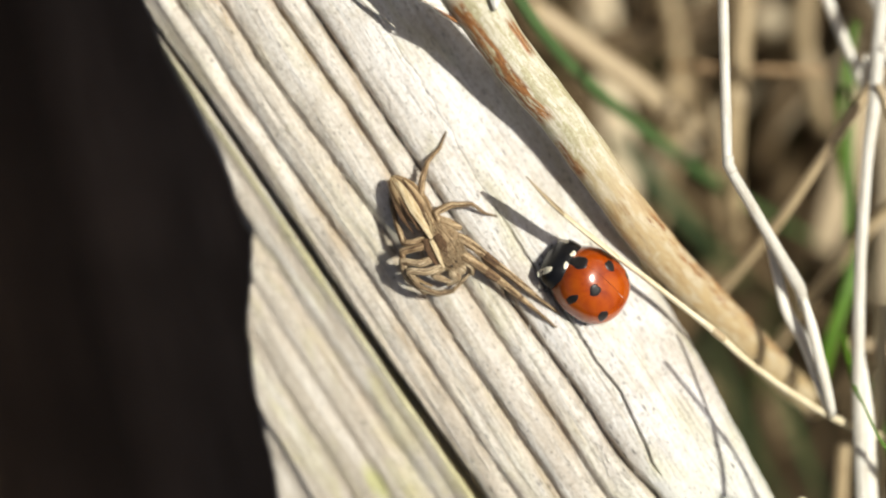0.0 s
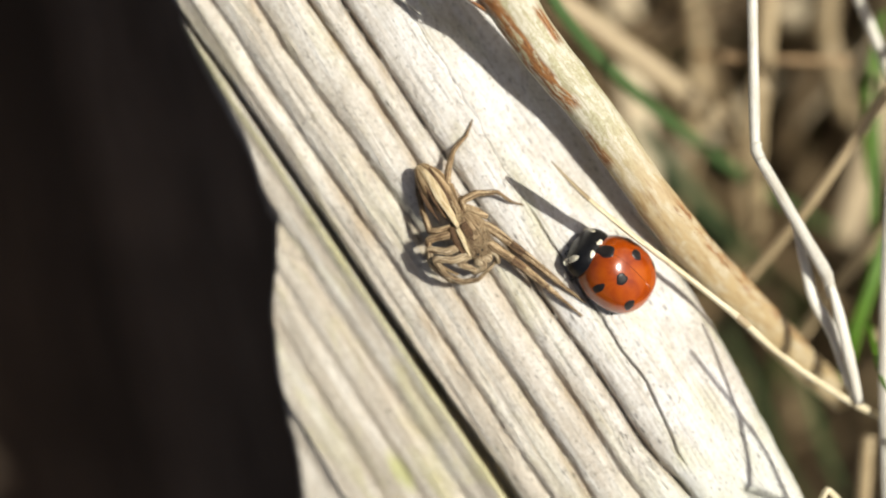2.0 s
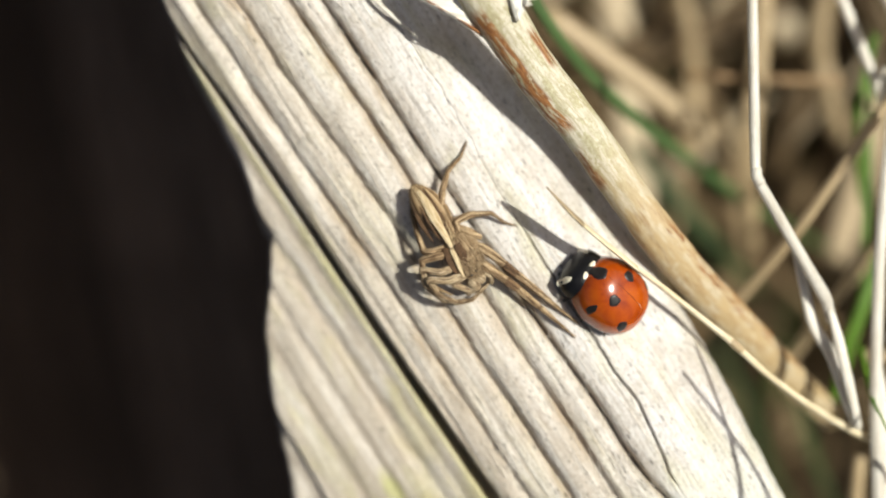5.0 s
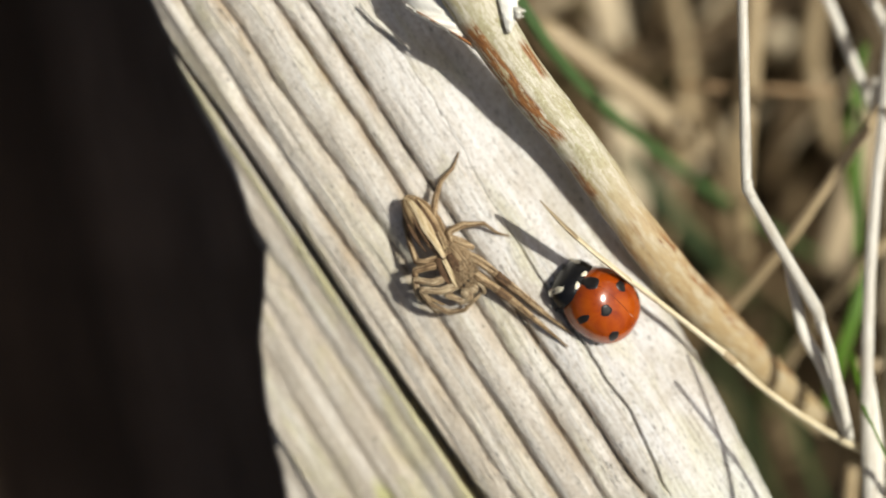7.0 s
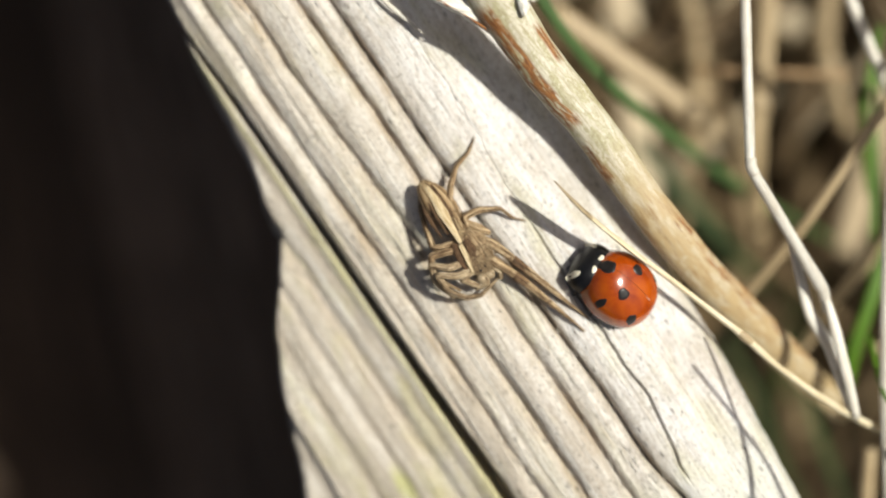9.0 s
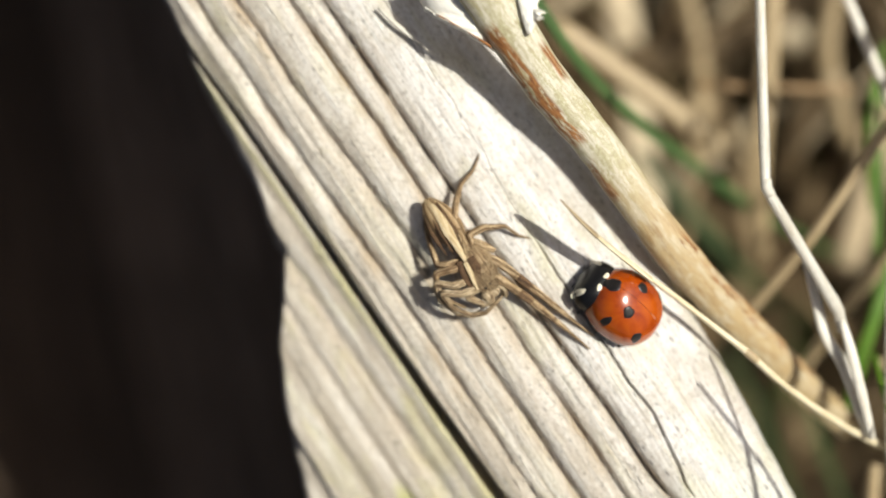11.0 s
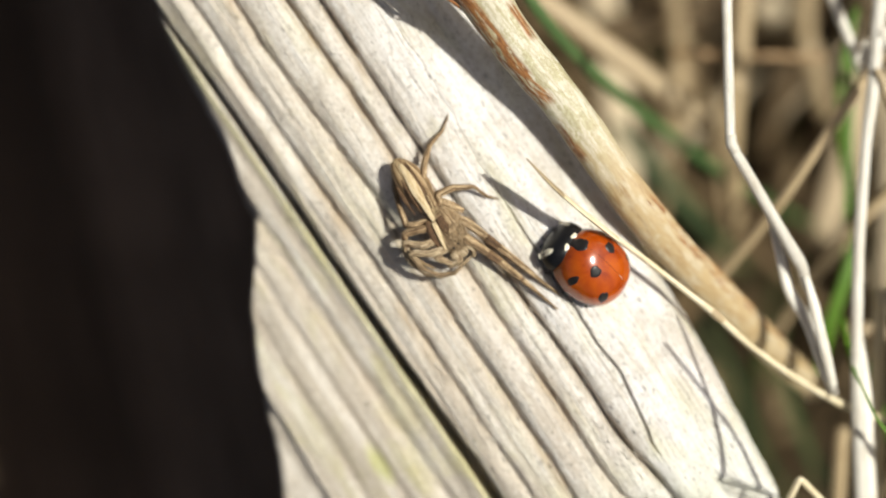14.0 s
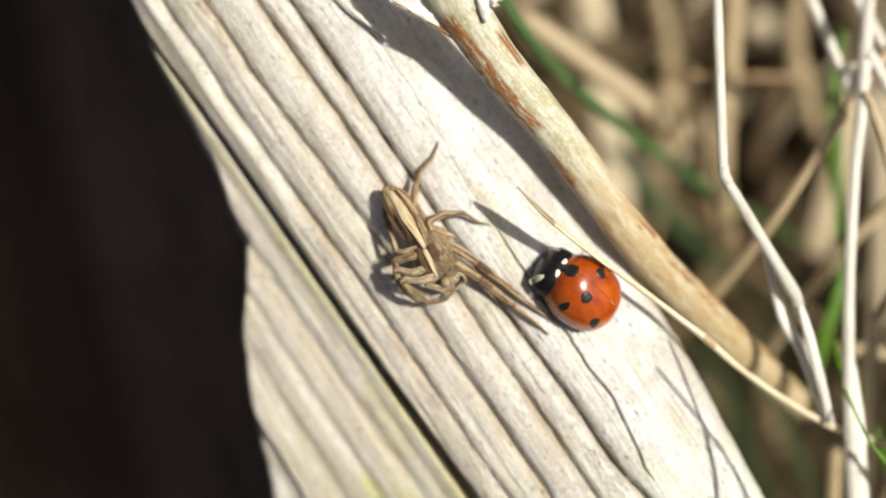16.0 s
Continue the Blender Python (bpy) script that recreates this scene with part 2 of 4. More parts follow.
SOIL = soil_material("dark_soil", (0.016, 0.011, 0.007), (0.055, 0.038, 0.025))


def litter_material():
    n = Nodes("dead_grass_litter", 0.7, 0.2)
    geo = n.tree.nodes.new("ShaderNodeNewGeometry")
    col = n.ramp(geo.outputs["Random Per Island"], (0.0, (0.025, 0.017, 0.009)), (0.3, (0.065, 0.043, 0.021)), (0.55, (0.15, 0.103, 0.054)),
                 (0.75, (0.33, 0.245, 0.14)), (0.90, (0.60, 0.50, 0.35)), (0.96, (0.05, 0.085, 0.02)))
    f = n.noise(n.coords((0.4, 5, 1), "grain"), 1.0, 4, 0.6)
    return n.color(n.mix(n.ramp(f, (0.4, 0.0), (0.65, 0.4)), col, (0.12, 0.08, 0.04)))


LITTER = litter_material()


def plain(name, col, rough, spec=0.4, bump=0.0, var=0.25, scale=3.0):
    """A plain coat with slight mottling."""
    n = Nodes(name, rough, spec)
    c = n.coords((1000, 1000, 1000))
    f = n.noise(c, scale, 5, 0.6)
    if bump:
        n.bump(n.noise(c, scale * 3, 4, 0.7), 0.6, bump)
    low = tuple(x * (1 - var) for x in col)
    high = tuple(min(1, x * (1 + var)) for x in col)
    return n.color(n.ramp(f, (0.35, low), (0.65, high)))


def shell_material():
    n = Nodes("red_wing_case", 0.5, 0.02)
    c = n.coords((1000, 1000, 1000))
    f = n.noise(c, 0.55, 4, 0.55, 0.4)
    n.bsdf.inputs["Coat Weight"].default_value = 1.0
    n.bsdf.inputs["Coat IOR"].default_value = 1.75
    n.bsdf.inputs["Coat Roughness"].default_value = 0.185
    n.bump(n.noise(c, 7.0, 3, 0.6), 0.18, 0.00002)
    return n.color(n.ramp(f, (0.32, (0.24, 0.029, 0.0003)), (0.5, (0.35, 0.056, 0.0005)), (0.7, (0.44, 0.086, 0.001))))


SHELL = shell_material()
BLACK = plain("black_chitin", (0.008, 0.008, 0.009), 0.28, 0.35, 0.00002)
SPOT = plain("black_spot", (0.016, 0.014, 0.014), 0.4, 0.3)
WHITE = plain("cream_white_mark", (0.80, 0.74, 0.58), 0.3, 0.4)


def fur_material(name, light, mid, dark, scale=(1, 7, 1), mottled=0.4):
    """Short brown fur with lengthwise streaks on grain coordinates."""
    n = Nodes(name, 0.62, 0.3)
    f = n.noise(n.coords(scale, "grain"), 1.0, 6, 0.7, 0.3)
    g = n.noise(n.coords((1000, 1000, 1000)), 14.0, 4, 0.7)
    h = n.noise(n.coords((1000, 1000, 1000)), 3.2, 5, 0.65, 0.5)
    col = n.ramp(f, (0.37, dark), (0.48, mid), (0.62, light))
    col = n.mix(n.ramp(h, (0.50, 0.0), (0.64, mottled)), col, dark)
    col = n.mix(n.ramp(g, (0.45, 0.0), (0.62, mottled * 1.3)), col, dark)
    n.bump(n.mix(0.5, f, g), 1.0, 0.00016)
    return n.color(col)


def abdomen_material():
    """Brown fur with dark lengthwise lines beside the middle of the back, on grain coordinates."""
    n = Nodes("abdomen_fur", 0.6, 0.25)
    f = n.noise(n.coords((0.9, 5, 1), "grain"), 1.0, 6, 0.7, 0.4)
    g = n.noise(n.coords((1000, 1000, 1000)), 9.0, 4, 0.7)
    sep = n.tree.nodes.new("ShaderNodeSeparateXYZ")
    n.link(n.coords((1, 1, 1), "grain"), sep.inputs[0])
    shift = n.add("Math")
    shift.operation = "MULTIPLY_ADD"
    shift.inputs[1].default_value = 0.55
    n.link(f, shift.inputs[0])
    n.link(sep.outputs["Y"], shift.inputs[2])
    ring = n.add("MapRange")
    for k, val in ((1, 0.3), (2, 5.0), (3, 0.0), (4, 1.0)):
        ring.inputs[k].default_value = val
    n.link(shift.outputs[0], ring.inputs[0])
    tan, dark, pale = (0.36, 0.235, 0.12), (0.07, 0.036, 0.016), (0.57, 0.43, 0.25)
    lines = n.ramp(ring.outputs[0], (0.0, tan), (0.14, pale), (0.22, dark), (0.28, tan), (0.36, pale), (0.40, dark), (0.45, pale),
                   (0.58, pale), (0.62, dark), (0.67, tan), (0.74, pale), (0.80, dark), (0.86, tan), (1.0, pale))
    col = n.mix(n.ramp(f, (0.42, 0.0), (0.62, 0.45)), lines, (0.16, 0.095, 0.045))
    col = n.mix(n.ramp(g, (0.45, 0.0), (0.7, 0.5)), col, (0.20, 0.125, 0.065))
    n.bump(n.mix(0.5, f, g), 0.8, 0.00008)
    return n.color(col)


ABDOMEN = abdomen_material()
FUR_LEG = fur_material("leg_fur", (0.70, 0.545, 0.34), (0.39, 0.265, 0.145), (0.085, 0.048, 0.024), (0.7, 4.5, 1))
FUR_GREY = fur_material("grey_fur", (0.74, 0.62, 0.43), (0.42, 0.31, 0.185), (0.095, 0.058, 0.031), (0.7, 4.5, 1))
FUR_RING = fur_material("ring_fur", (0.32, 0.205, 0.11), (0.14, 0.078, 0.042), (0.05, 0.028, 0.014), (0.8, 6, 1))
FUR_DARK = fur_material("dark_fur", (0.18, 0.10, 0.05), (0.10, 0.055, 0.028), (0.04, 0.022, 0.012))
STRIPE = fur_material("cream_stripe", (0.78, 0.66, 0.44), (0.66, 0.52, 0.31), (0.45, 0.31, 0.16), mottled=0.12)


# ---- mesh helpers ----
def V(x, y, z):
    """A place in millimetres."""
    return Vector((x * MM, y * MM, z * MM))


def mesh_object(name, verts, faces, material, parent=None, label="", grain=None, smooth=True):
    me = bpy.data.meshes.new(name)
    me.from_pydata(verts, [], faces)
    if grain is not None:
        a = me.attributes.new("grain", "FLOAT_VECTOR", "POINT")
        a.data.foreach_set("vector", np.asarray(grain, dtype=np.float32).ravel())
    me.materials.append(material)
    if smooth:
        me.polygons.foreach_set("use_smooth", [True] * len(me.polygons))
    me.update()
    ob = new(name, me)
    if parent is not None:
        ob.parent = parent
    if label:
        tagged(ob, label)
    return ob


def smooth_line(pts, steps=8):
    """A smooth line through points, with steps pieces to each span."""
    pts = [Vector(p) for p in pts]
    ext = [2 * pts[0] - pts[1], *pts, 2 * pts[-1] - pts[-2]]
    out = []
    for i in range(1, len(ext) - 2):
        a, b, c, d = ext[i - 1:i + 3]
        for k in range(steps):
            t = k / steps
            out.append(0.5 * (2 * b + (c - a) * t + (2 * a - 5 * b + 4 * c - d) * t * t + (3 * b - a - 3 * c + d) * t ** 3))
    out.append(pts[-1])
    return out


def bent_line(pts, steps=8, bend=0.6):
    """Straight pieces with short rounded bends (bend in mm)."""
    pts = [Vector(p) for p in pts]
    knots = [pts[0]]
    for a, b, c in zip(pts, pts[1:], pts[2:]):
        knots += [b + (a - b).normalized() * bend * MM, b + (a + c - 2 * b) * 0.004, b + (c - b).normalized() * bend * MM]
    knots.append(pts[-1])
    out = []
    for a, b in zip(knots, knots[1:]):
        n = steps if (b - a).length > 3 * bend * MM else 2
        out += [a.lerp(b, k / n) for k in range(n)]
    return out + [knots[-1]]


def sweep(line, radii, sides=12, flat=1.0, ridges=0, ridge=0.06, wobble=0.03, twist=0.0, seed=0, cup=0.0, lean=0.0):
    """A stalk along a line: verts, faces and grain coordinates. radii in mm, spread evenly over the line."""
    rnd = random.Random(seed)
    n = len(line)
    verts, faces, grain = [], [], []
    run = 0.0
    side = None
    phase = rnd.random() * 6
    for i, p in enumerate(line):
        t = (line[min(i + 1, n - 1)] - line[max(i - 1, 0)]).normalized()
        if side is None:
            side = t.cross(Vector((0, 0, 1)))
            side = side.normalized() if side.length > 0.05 else t.cross(Vector((0, 1, 0))).normalized()
        side = (side - t * side.dot(t)).normalized()
        top = side.cross(t)
        if i:
            run += (p - line[i - 1]).length / MM
        f = i / (n - 1)
        r = np.interp(f, np.linspace(0, 1, len(radii)), radii)
        r *= 1 + wobble * math.sin(run * 0.9 + phase) + wobble * 0.6 * math.sin(run * 2.3 + phase * 2)
        tw = lean + twist * f
        for k in range(sides):
            a = 2 * math.pi * k / sides
            rr = r * (1 + ridge * math.cos(ridges * a + phase)) if ridges else r
            x, y = math.cos(a) * rr, math.sin(a) * rr * flat + cup * r * math.cos(a) ** 2
            x, y = x * math.cos(tw) - y * math.sin(tw), x * math.sin(tw) + y * math.cos(tw)
            verts.append(p + (side * x + top * y) * MM)
            grain.append((run + seed * 17.3, a * max(r, 0.15) * 1.2 + seed * 3.1, r))
    for i in range(n - 1):
        for k in range(sides):
            a, b = i * sides + k, i * sides + (k + 1) % sides
            faces.append((a, b, b + sides, a + sides))
    faces.append(tuple(reversed(range(sides))))
    faces.append(tuple(range((n - 1) * sides, n * sides)))
    return verts, faces, grain


def stalk(name, line, radii, material, parent=None, label="", **kw):
    v, f, g = sweep(line, radii, **kw)
    return mesh_object(name, v, f, material, parent, label, g)


def thing(name, at, label, category, group=""):
    """An empty at the base of a thing with parts."""
    ob = new(name)
    ob.empty_display_size = 0.002
    ob.location = at
    bpy.context.view_layer.update()
    return tagged(ob, label, category, group)


def adopt(parent, *parts):
    """Puts parts that were built in place under their thing."""
    for ob in parts:
        ob.parent = parent
        ob.matrix_parent_inverse = Matrix.Translation(-parent.location)


# ---- ground ----
def rough_noise(x, y, scale, octaves=4):
    return noise.fractal(Vector((x * scale, y * scale, 3.7)), 1.0, 2.0, octaves)


def ground():
    """One sheet: level land to the horizon, with a deep pit on one side of the log."""
    near = np.linspace(-0.40, 0.40, 161)
    far = np.array([0.5, 0.7, 1, 2, 5, 15, 50, 200, 1000])
    axis = np.concatenate([-far[::-1], near, far])

    def ease(t):
        t = min(1.0, max(0.0, t))
        return t * t * (3 - 2 * t)

    verts, faces = [], []
    m = len(axis)
    for y in axis:
        for x in axis:
            u, v = 0.838 * x + 0.545 * y, -0.545 * x + 0.838 * y
            pit = ease((0.013 - u) / 0.02) * ease((u + 0.27) / 0.06) * ease((0.23 - abs(v)) / 0.06)
            z = -0.12 - 0.13 * pit
            if abs(x) < 0.5 and abs(y) < 0.5:
                z += 0.006 * rough_noise(x, y, 40) + 0.002 * rough_noise(x, y, 190)
            verts.append((x, y, z))
    for j in range(m - 1):
        for i in range(m - 1):
            a = j * m + i
            faces.append((a, a + 1, a + 1 + m, a + m))
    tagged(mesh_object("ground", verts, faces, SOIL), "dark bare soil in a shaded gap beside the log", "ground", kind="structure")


ground()


def shaded_board(x, y, turn, width, z, seed):
    """A dark rough board deep in the gap beside the log."""
    rnd = random.Random(seed)
    verts, faces = [], []
    prof = [(-0.5, -34), (-0.5, -0.8), (-0.46, -0.1), (-0.3, 0.15), (0.0, 0.35), (0.3, 0.1), (0.46, -0.1), (0.5, -0.8), (0.5, -34)]
    ys = np.linspace(-120, 120, 60)
    for v in ys:
        lean = 0.8 * noise.noise(Vector((v * 0.03, seed, 0)))
        for u, h in prof:
            verts.append(Vector((u * width + lean + 0.5 * noise.noise(Vector((u * 4, v * 0.12, seed))), v, h + 0.9 * noise.noise(Vector((u * 6, v * 0.09, seed + 9))))) * MM)
    n = len(prof)
    for i in range(len(ys) - 1):
        for k in range(n):
            a, b = i * n + k, i * n + (k + 1) % n
            faces.append((a, b, b + n, a + n))
    faces += [tuple(range(n)), tuple(reversed(range((len(ys) - 1) * n, len(ys) * n)))]
    # boards higher than -190 mm take the lighter copy
    ob = mesh_object("shaded_board", verts, faces, LIT_BOARD if z > -190 else SHADE_BOARD)
    ob.matrix_basis = pose(x * MM, y * MM, z * MM, 0, 0, turn)
    return tagged(ob, "brown timber stepped below the log, shade painted into its colour", "board", "boards in the gap")


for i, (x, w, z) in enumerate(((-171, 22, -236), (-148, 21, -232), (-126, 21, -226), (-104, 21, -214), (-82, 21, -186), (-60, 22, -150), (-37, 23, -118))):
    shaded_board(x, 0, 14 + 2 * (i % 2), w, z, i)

# ---- the weathered log ----
# Log coordinates in mm: u across the grain, v along it.
LOG_TURN = pose(0, 0, 0, 0, 0, 33.04)
# Grooves: places (v, u), depth, half-width, depth of the crevice at the bottom.
END = ((-12, -26.5), (0.0, -24.6), (0.8, -24.1), (2.4, -24.5), (4.0, -25.6), (5.5, -26.1), (6.8, -25.8), (8.4, -27.8), (10, -29.6), (13, -30.5))
GROOVES = [
    (((-25, -5.3), (-13.2, -5.42), (-9.7, -5.55), (-2.5, -5.65), (3, -5.8), (11.4, -6.15), (18.4, -6.35), (26, -6.5)), 0.5, 0.46, 0.1),
    (((-25, -2.8), (-18.6, -2.78), (-12.7, -2.73), (-10, -2.87), (-6.5, -3.02), (5.3, -2.94), (12, -3.34), (18.7, -3.75), (26, -3.95)), 0.58, 0.44, 0.22),
    (((-25, 1.2), (-24, 0.8), (-22.8, 0.22), (-21, 0.04), (-13.6, 0.0), (-7.15, -0.2), (0, -0.25), (13, -0.3), (20, -0.55), (26, -0.8)), 0.6, 0.42, 0.3),
    (((-25, 3.3), (-22.8, 3.0), (-21, 2.62), (-19.3, 2.44), (-16, 2.42), (-12.2, 2.32), (-8.4, 2.12), (-7, 2.05), (8.5, 1.56), (15.7, 1.48), (26, 1.4)), 0.86, 0.36, 0.85),
    (((-25, -7.0), (0, -7.2), (26, -7.9)), 0.14, 0.35, 0.0),
    (((-25, -4.2), (0, -4.45), (26, -5.1)), 0.1, 0.3, 0.0),
    (((-25, 1.0), (0, 0.9), (26, 0.35)), 0.06, 0.3, 0.0),
    (((-25, 7.5), (0, 7.9), (26, 7.2)), 0.10, 0.5, 0.0),
]
# Softer valleys of the split strip.
STRIP_GROOVES = [
    (((-25, -10.6), (0, -11.2), (12, -11.4)), 0.42, 0.7, 0.0),
    (((-25, -13.6), (0, -13.6)), 0.24, 0.6, 0.0),
    (((-25, -16.3), (0, -15.9)), 0.24, 0.6, 0.0),
    (((-25, -9.3), (0, -9.4), (20, -9.7)), 0.15, 0.3, 0.0),
]
CRACK = ((-22, 4.0), (-21, 4.05), (-18.5, 4.55), (-17, 4.75), (-15.2, 4.95), (-12.5, 4.72), (-10, 4.78), (-6, 4.6), (-3, 4.72), (2.5, 4.7), (11, 5.1), (22, 4.9))
SPLIT = ((-30, -7.5), (-16, -7.8), (0, -8.2), (12, -8.5), (20, -8.75), (24, -8.95), (30, -9.0))
EDGE = ((-30, -26), (-12, -23.4), (-9.3, -22.0), (-6.2, -20.5), (-3, -19.3), (-0.2, -18.0), (2.75, -16.3), (4.6, -15.1), (6.0, -14.0), (8.0, -12.5), (9.3, -11.5), (10.8, -11.4), (12.4, -11.1), (14, -10.65), (16.7, -10.2), (18.4, -10.1), (21.5, -9.75), (24.7, -9.35), (26.3, -8.95), (28, -8.6), (60, -6.0), (210, -6.0))
SECTION = ((-26, -7.3), (-20, -6.1), (-14, -4.5), (-10, -3.35), (-8.3, -2.6), (-7.5, -1.75), (-5, -0.8), (-2, -0.05), (1, 0.25), (4, 0.3), (6, 0.05), (8, -0.6), (9.5, -1.0), (10.6, -1.55), (11.4, -2.2), (12.2, -3.3))


def at_v(table, v):
    return np.interp(v, [p[0] for p in table], [p[1] for p in table])


def streaks(u, v, rng, pitch, amount, stretch):
    """Long fibres: uneven ridges of one pitch across the grain that wander along it."""
    cells = np.floor((u.max() - u.min()) / pitch).astype(int) + 4
    rows = int((v.max() - v.min()) / stretch) + 4
    table = rng.random((rows, cells))
    fu, fv = (u - u.min()) / pitch, (v - v.min()) / stretch
    iu, iv = np.floor(fu).astype(int), np.floor(fv).astype(int)
    du, dv = fu - iu, fv - iv
    du, dv = du * du * (3 - 2 * du), dv * dv * (3 - 2 * dv)
    a = table[iv, iu] * (1 - du) + table[iv, iu + 1] * du
    b = table[iv + 1, iu] * (1 - du) + table[iv + 1, iu + 1] * du
    return (a * (1 - dv) + b * dv - 0.5) * amount


def log_height(u, v, strip):
    """Height of the log's top face in mm."""
    rng = np.random.default_rng(5)
    wander = streaks(u, v, rng, 6.0, 0.16, 4.0)
    us = u + wander - (0 if strip else 0.1)
    z = np.interp(u, [p[0] for p in SECTION], [p[1] for p in SECTION])
    for table, depth, half, crevice in STRIP_GROOVES if strip else GROOVES:
        d = (us - at_v(table, v)) / half
        deep = depth * (0.75 + 0.5 * streaks(v * 0 + u * 0.02, v, rng, 1.0, 1.0, 2.5))
        z -= 1.0 * deep * np.where(d > 0, np.exp(-np.abs(d / 0.5) ** 1.5), np.exp(-np.abs(d / 1.0) ** 1.3))
        z -= 0.5 * deep * np.exp(-np.abs(d / 1.9) ** 1.5)
        wide = 0.75 + streaks(v * 0 + u * 0.02, v, rng, 1.0, 1.0, 1.6)
        flank = np.exp(-np.abs(d) ** 2.0) * min(1.0, depth * 1.8)
        z += flank * (streaks(us, v, rng, 0.16, 0.16, 0.5) + streaks(us, v, rng, 0.35, 0.12, 1.1))
        z -= crevice * wide * np.exp(-np.abs(d * half / (0.05 + 0.06 * wide)) ** 2.5)
    d = (u + streaks(u, v, rng, 4.0, 0.2, 0.9) + streaks(u, v, rng, 4.0, 0.08, 0.35) - at_v(CRACK, v)) / 0.065
    fade = np.clip((v + 22) / 2, 0, 1) * np.clip((1 - v) / 7, 0.14, 1)
    z -= 0.9 * fade * np.exp(-np.abs(d) ** 1.6)
    z += streaks(us, v, rng, 1.4, 0.12, 9.0) + streaks(us, v, rng, 0.5, 0.09, 5.0) + streaks(us, v, rng, 0.2, 0.05, 2.5)
    z += streaks(us, v, rng, 0.22, 0.035, 0.3)
    if strip:
        z += streaks(us, v, rng, 2.2, 0.5, 14.0)
        ledge = np.interp(v, (-15, -2), (-19.0, -18.5)) - u
        z -= 0.9 * np.clip(ledge / 0.35, 0, 1) ** 0.7 * np.clip((0.5 - v) / 3, 0, 1)
    # broken end: a low bevel, a short drop, then rotten lumps
    end = np.interp(u, [p[0] for p in END], [p[1] for p in END]) + streaks(u, v, rng, 1.1, 0.35, 40.0)
    slant = 0.7 + 2.2 * np.exp(-((u - 5.3) / 1.5) ** 2)
    z -= 0.55 * np.clip((end + slant - v) / slant, 0, 1) ** 1.5
    past = np.clip((end - v) / 0.45, 0, 1)
    z -= past * past * (3 - 2 * past) * (1.0 + streaks(us, v, rng, 1.6, 1.3, 1.8)) + np.clip(end - 1.0 - v, 0, 20) * 0.7 + np.clip(end - 5.0 - v, 0, 20) * 3
    return z


def groove_dirt_shade(u, v, strip):
    """How strongly old dirt and warm shade are painted into each groove, from 0 to 1."""
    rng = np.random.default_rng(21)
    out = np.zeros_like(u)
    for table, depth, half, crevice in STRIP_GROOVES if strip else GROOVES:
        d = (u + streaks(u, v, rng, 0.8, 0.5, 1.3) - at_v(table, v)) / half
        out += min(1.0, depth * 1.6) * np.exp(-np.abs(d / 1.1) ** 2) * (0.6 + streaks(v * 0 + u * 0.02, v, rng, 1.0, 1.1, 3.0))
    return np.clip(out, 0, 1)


def log_part(name, label, strip, parent):
    if strip:
        across = np.arange(-26.0, -7.2, 0.12)
    else:
        across = np.concatenate([np.arange(-9.6, -6.6, 0.09), np.arange(-6.6, 5.6, 0.045), np.arange(5.6, 13.2, 0.1)])
    along = np.concatenate([np.arange(-34, -31, 0.4), np.arange(-31, 27, 0.14), np.arange(27, 70, 1.5), np.arange(70, 205, 5.0)])
    u, v = np.meshgrid(across, along)
    z = log_height(u, v, strip)
    rng = np.random.default_rng(9)
    ragged = streaks(u, v, rng, 40.0, 0.5, 1.7) + streaks(u, v, rng, 40.0, 0.15, 0.5)
    if strip:
        z -= 0.35 + np.clip(at_v(EDGE, v) + ragged + 0.55 - u, 0, 2.2) ** 2 * 3.2
        gap = u - (at_v(SPLIT, v) - np.interp(v, (-16, 0, 14, 24), (0.42, 0.36, 0.22, 0.12)) + 0.06 * ragged)
        z -= np.clip(gap, 0, 1) * 14
    else:
        gap = at_v(SPLIT, v) + 0.3 + 0.02 * np.clip(-v, 0, 20) + 0.3 * ragged - u
        left = np.maximum(gap, at_v(EDGE, v) + 0.4 * ragged + 0.12 - u)
        z -= np.clip(left + 0.3, 0, 0.9) ** 2 * 3.0 + np.clip(left, 0, 3) * 22
        right = u - (np.interp(v, (-30, -24, -17, -8), (10.1, 10.6, 11.4, 11.8)) + 0.6 * ragged)
        z -= np.clip(right + 0.8, 0, 2) ** 2 * 1.2 + np.clip(right - 0.2, 0, 3) * 30
    rows, cols = u.shape
    verts = np.stack([u, v, z], -1).reshape(-1, 3) * MM
    idx = np.arange(rows * cols).reshape(rows, cols)
    faces = np.stack([idx[:-1, :-1], idx[:-1, 1:], idx[1:, 1:], idx[1:, :-1]], -1).reshape(-1, 4)
    if strip:
        keep = (u > at_v(EDGE, v) + ragged - 1.3)[:-1, :-1].reshape(-1)
        faces = faces[keep]
    me = bpy.data.meshes.new(name)
    me.vertices.add(len(verts))
    me.vertices.foreach_set("co", verts.ravel())
    me.loops.add(faces.size)
    me.loops.foreach_set("vertex_index", faces.ravel())
    me.polygons.add(len(faces))
    me.polygons.foreach_set("loop_start", np.arange(0, faces.size, 4))
    me.update(calc_edges=True)
    dirt_shade = me.attributes.new("dirt_shade", "FLOAT", "POINT")
    dirt_shade.data.foreach_set("value", groove_dirt_shade(u, v, strip).astype(np.float32).ravel())
    me.polygons.foreach_set("use_smooth", [True] * len(faces))
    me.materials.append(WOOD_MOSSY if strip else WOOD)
    ob = new(name, me)
    ob.parent = parent
    return tagged(ob, label)


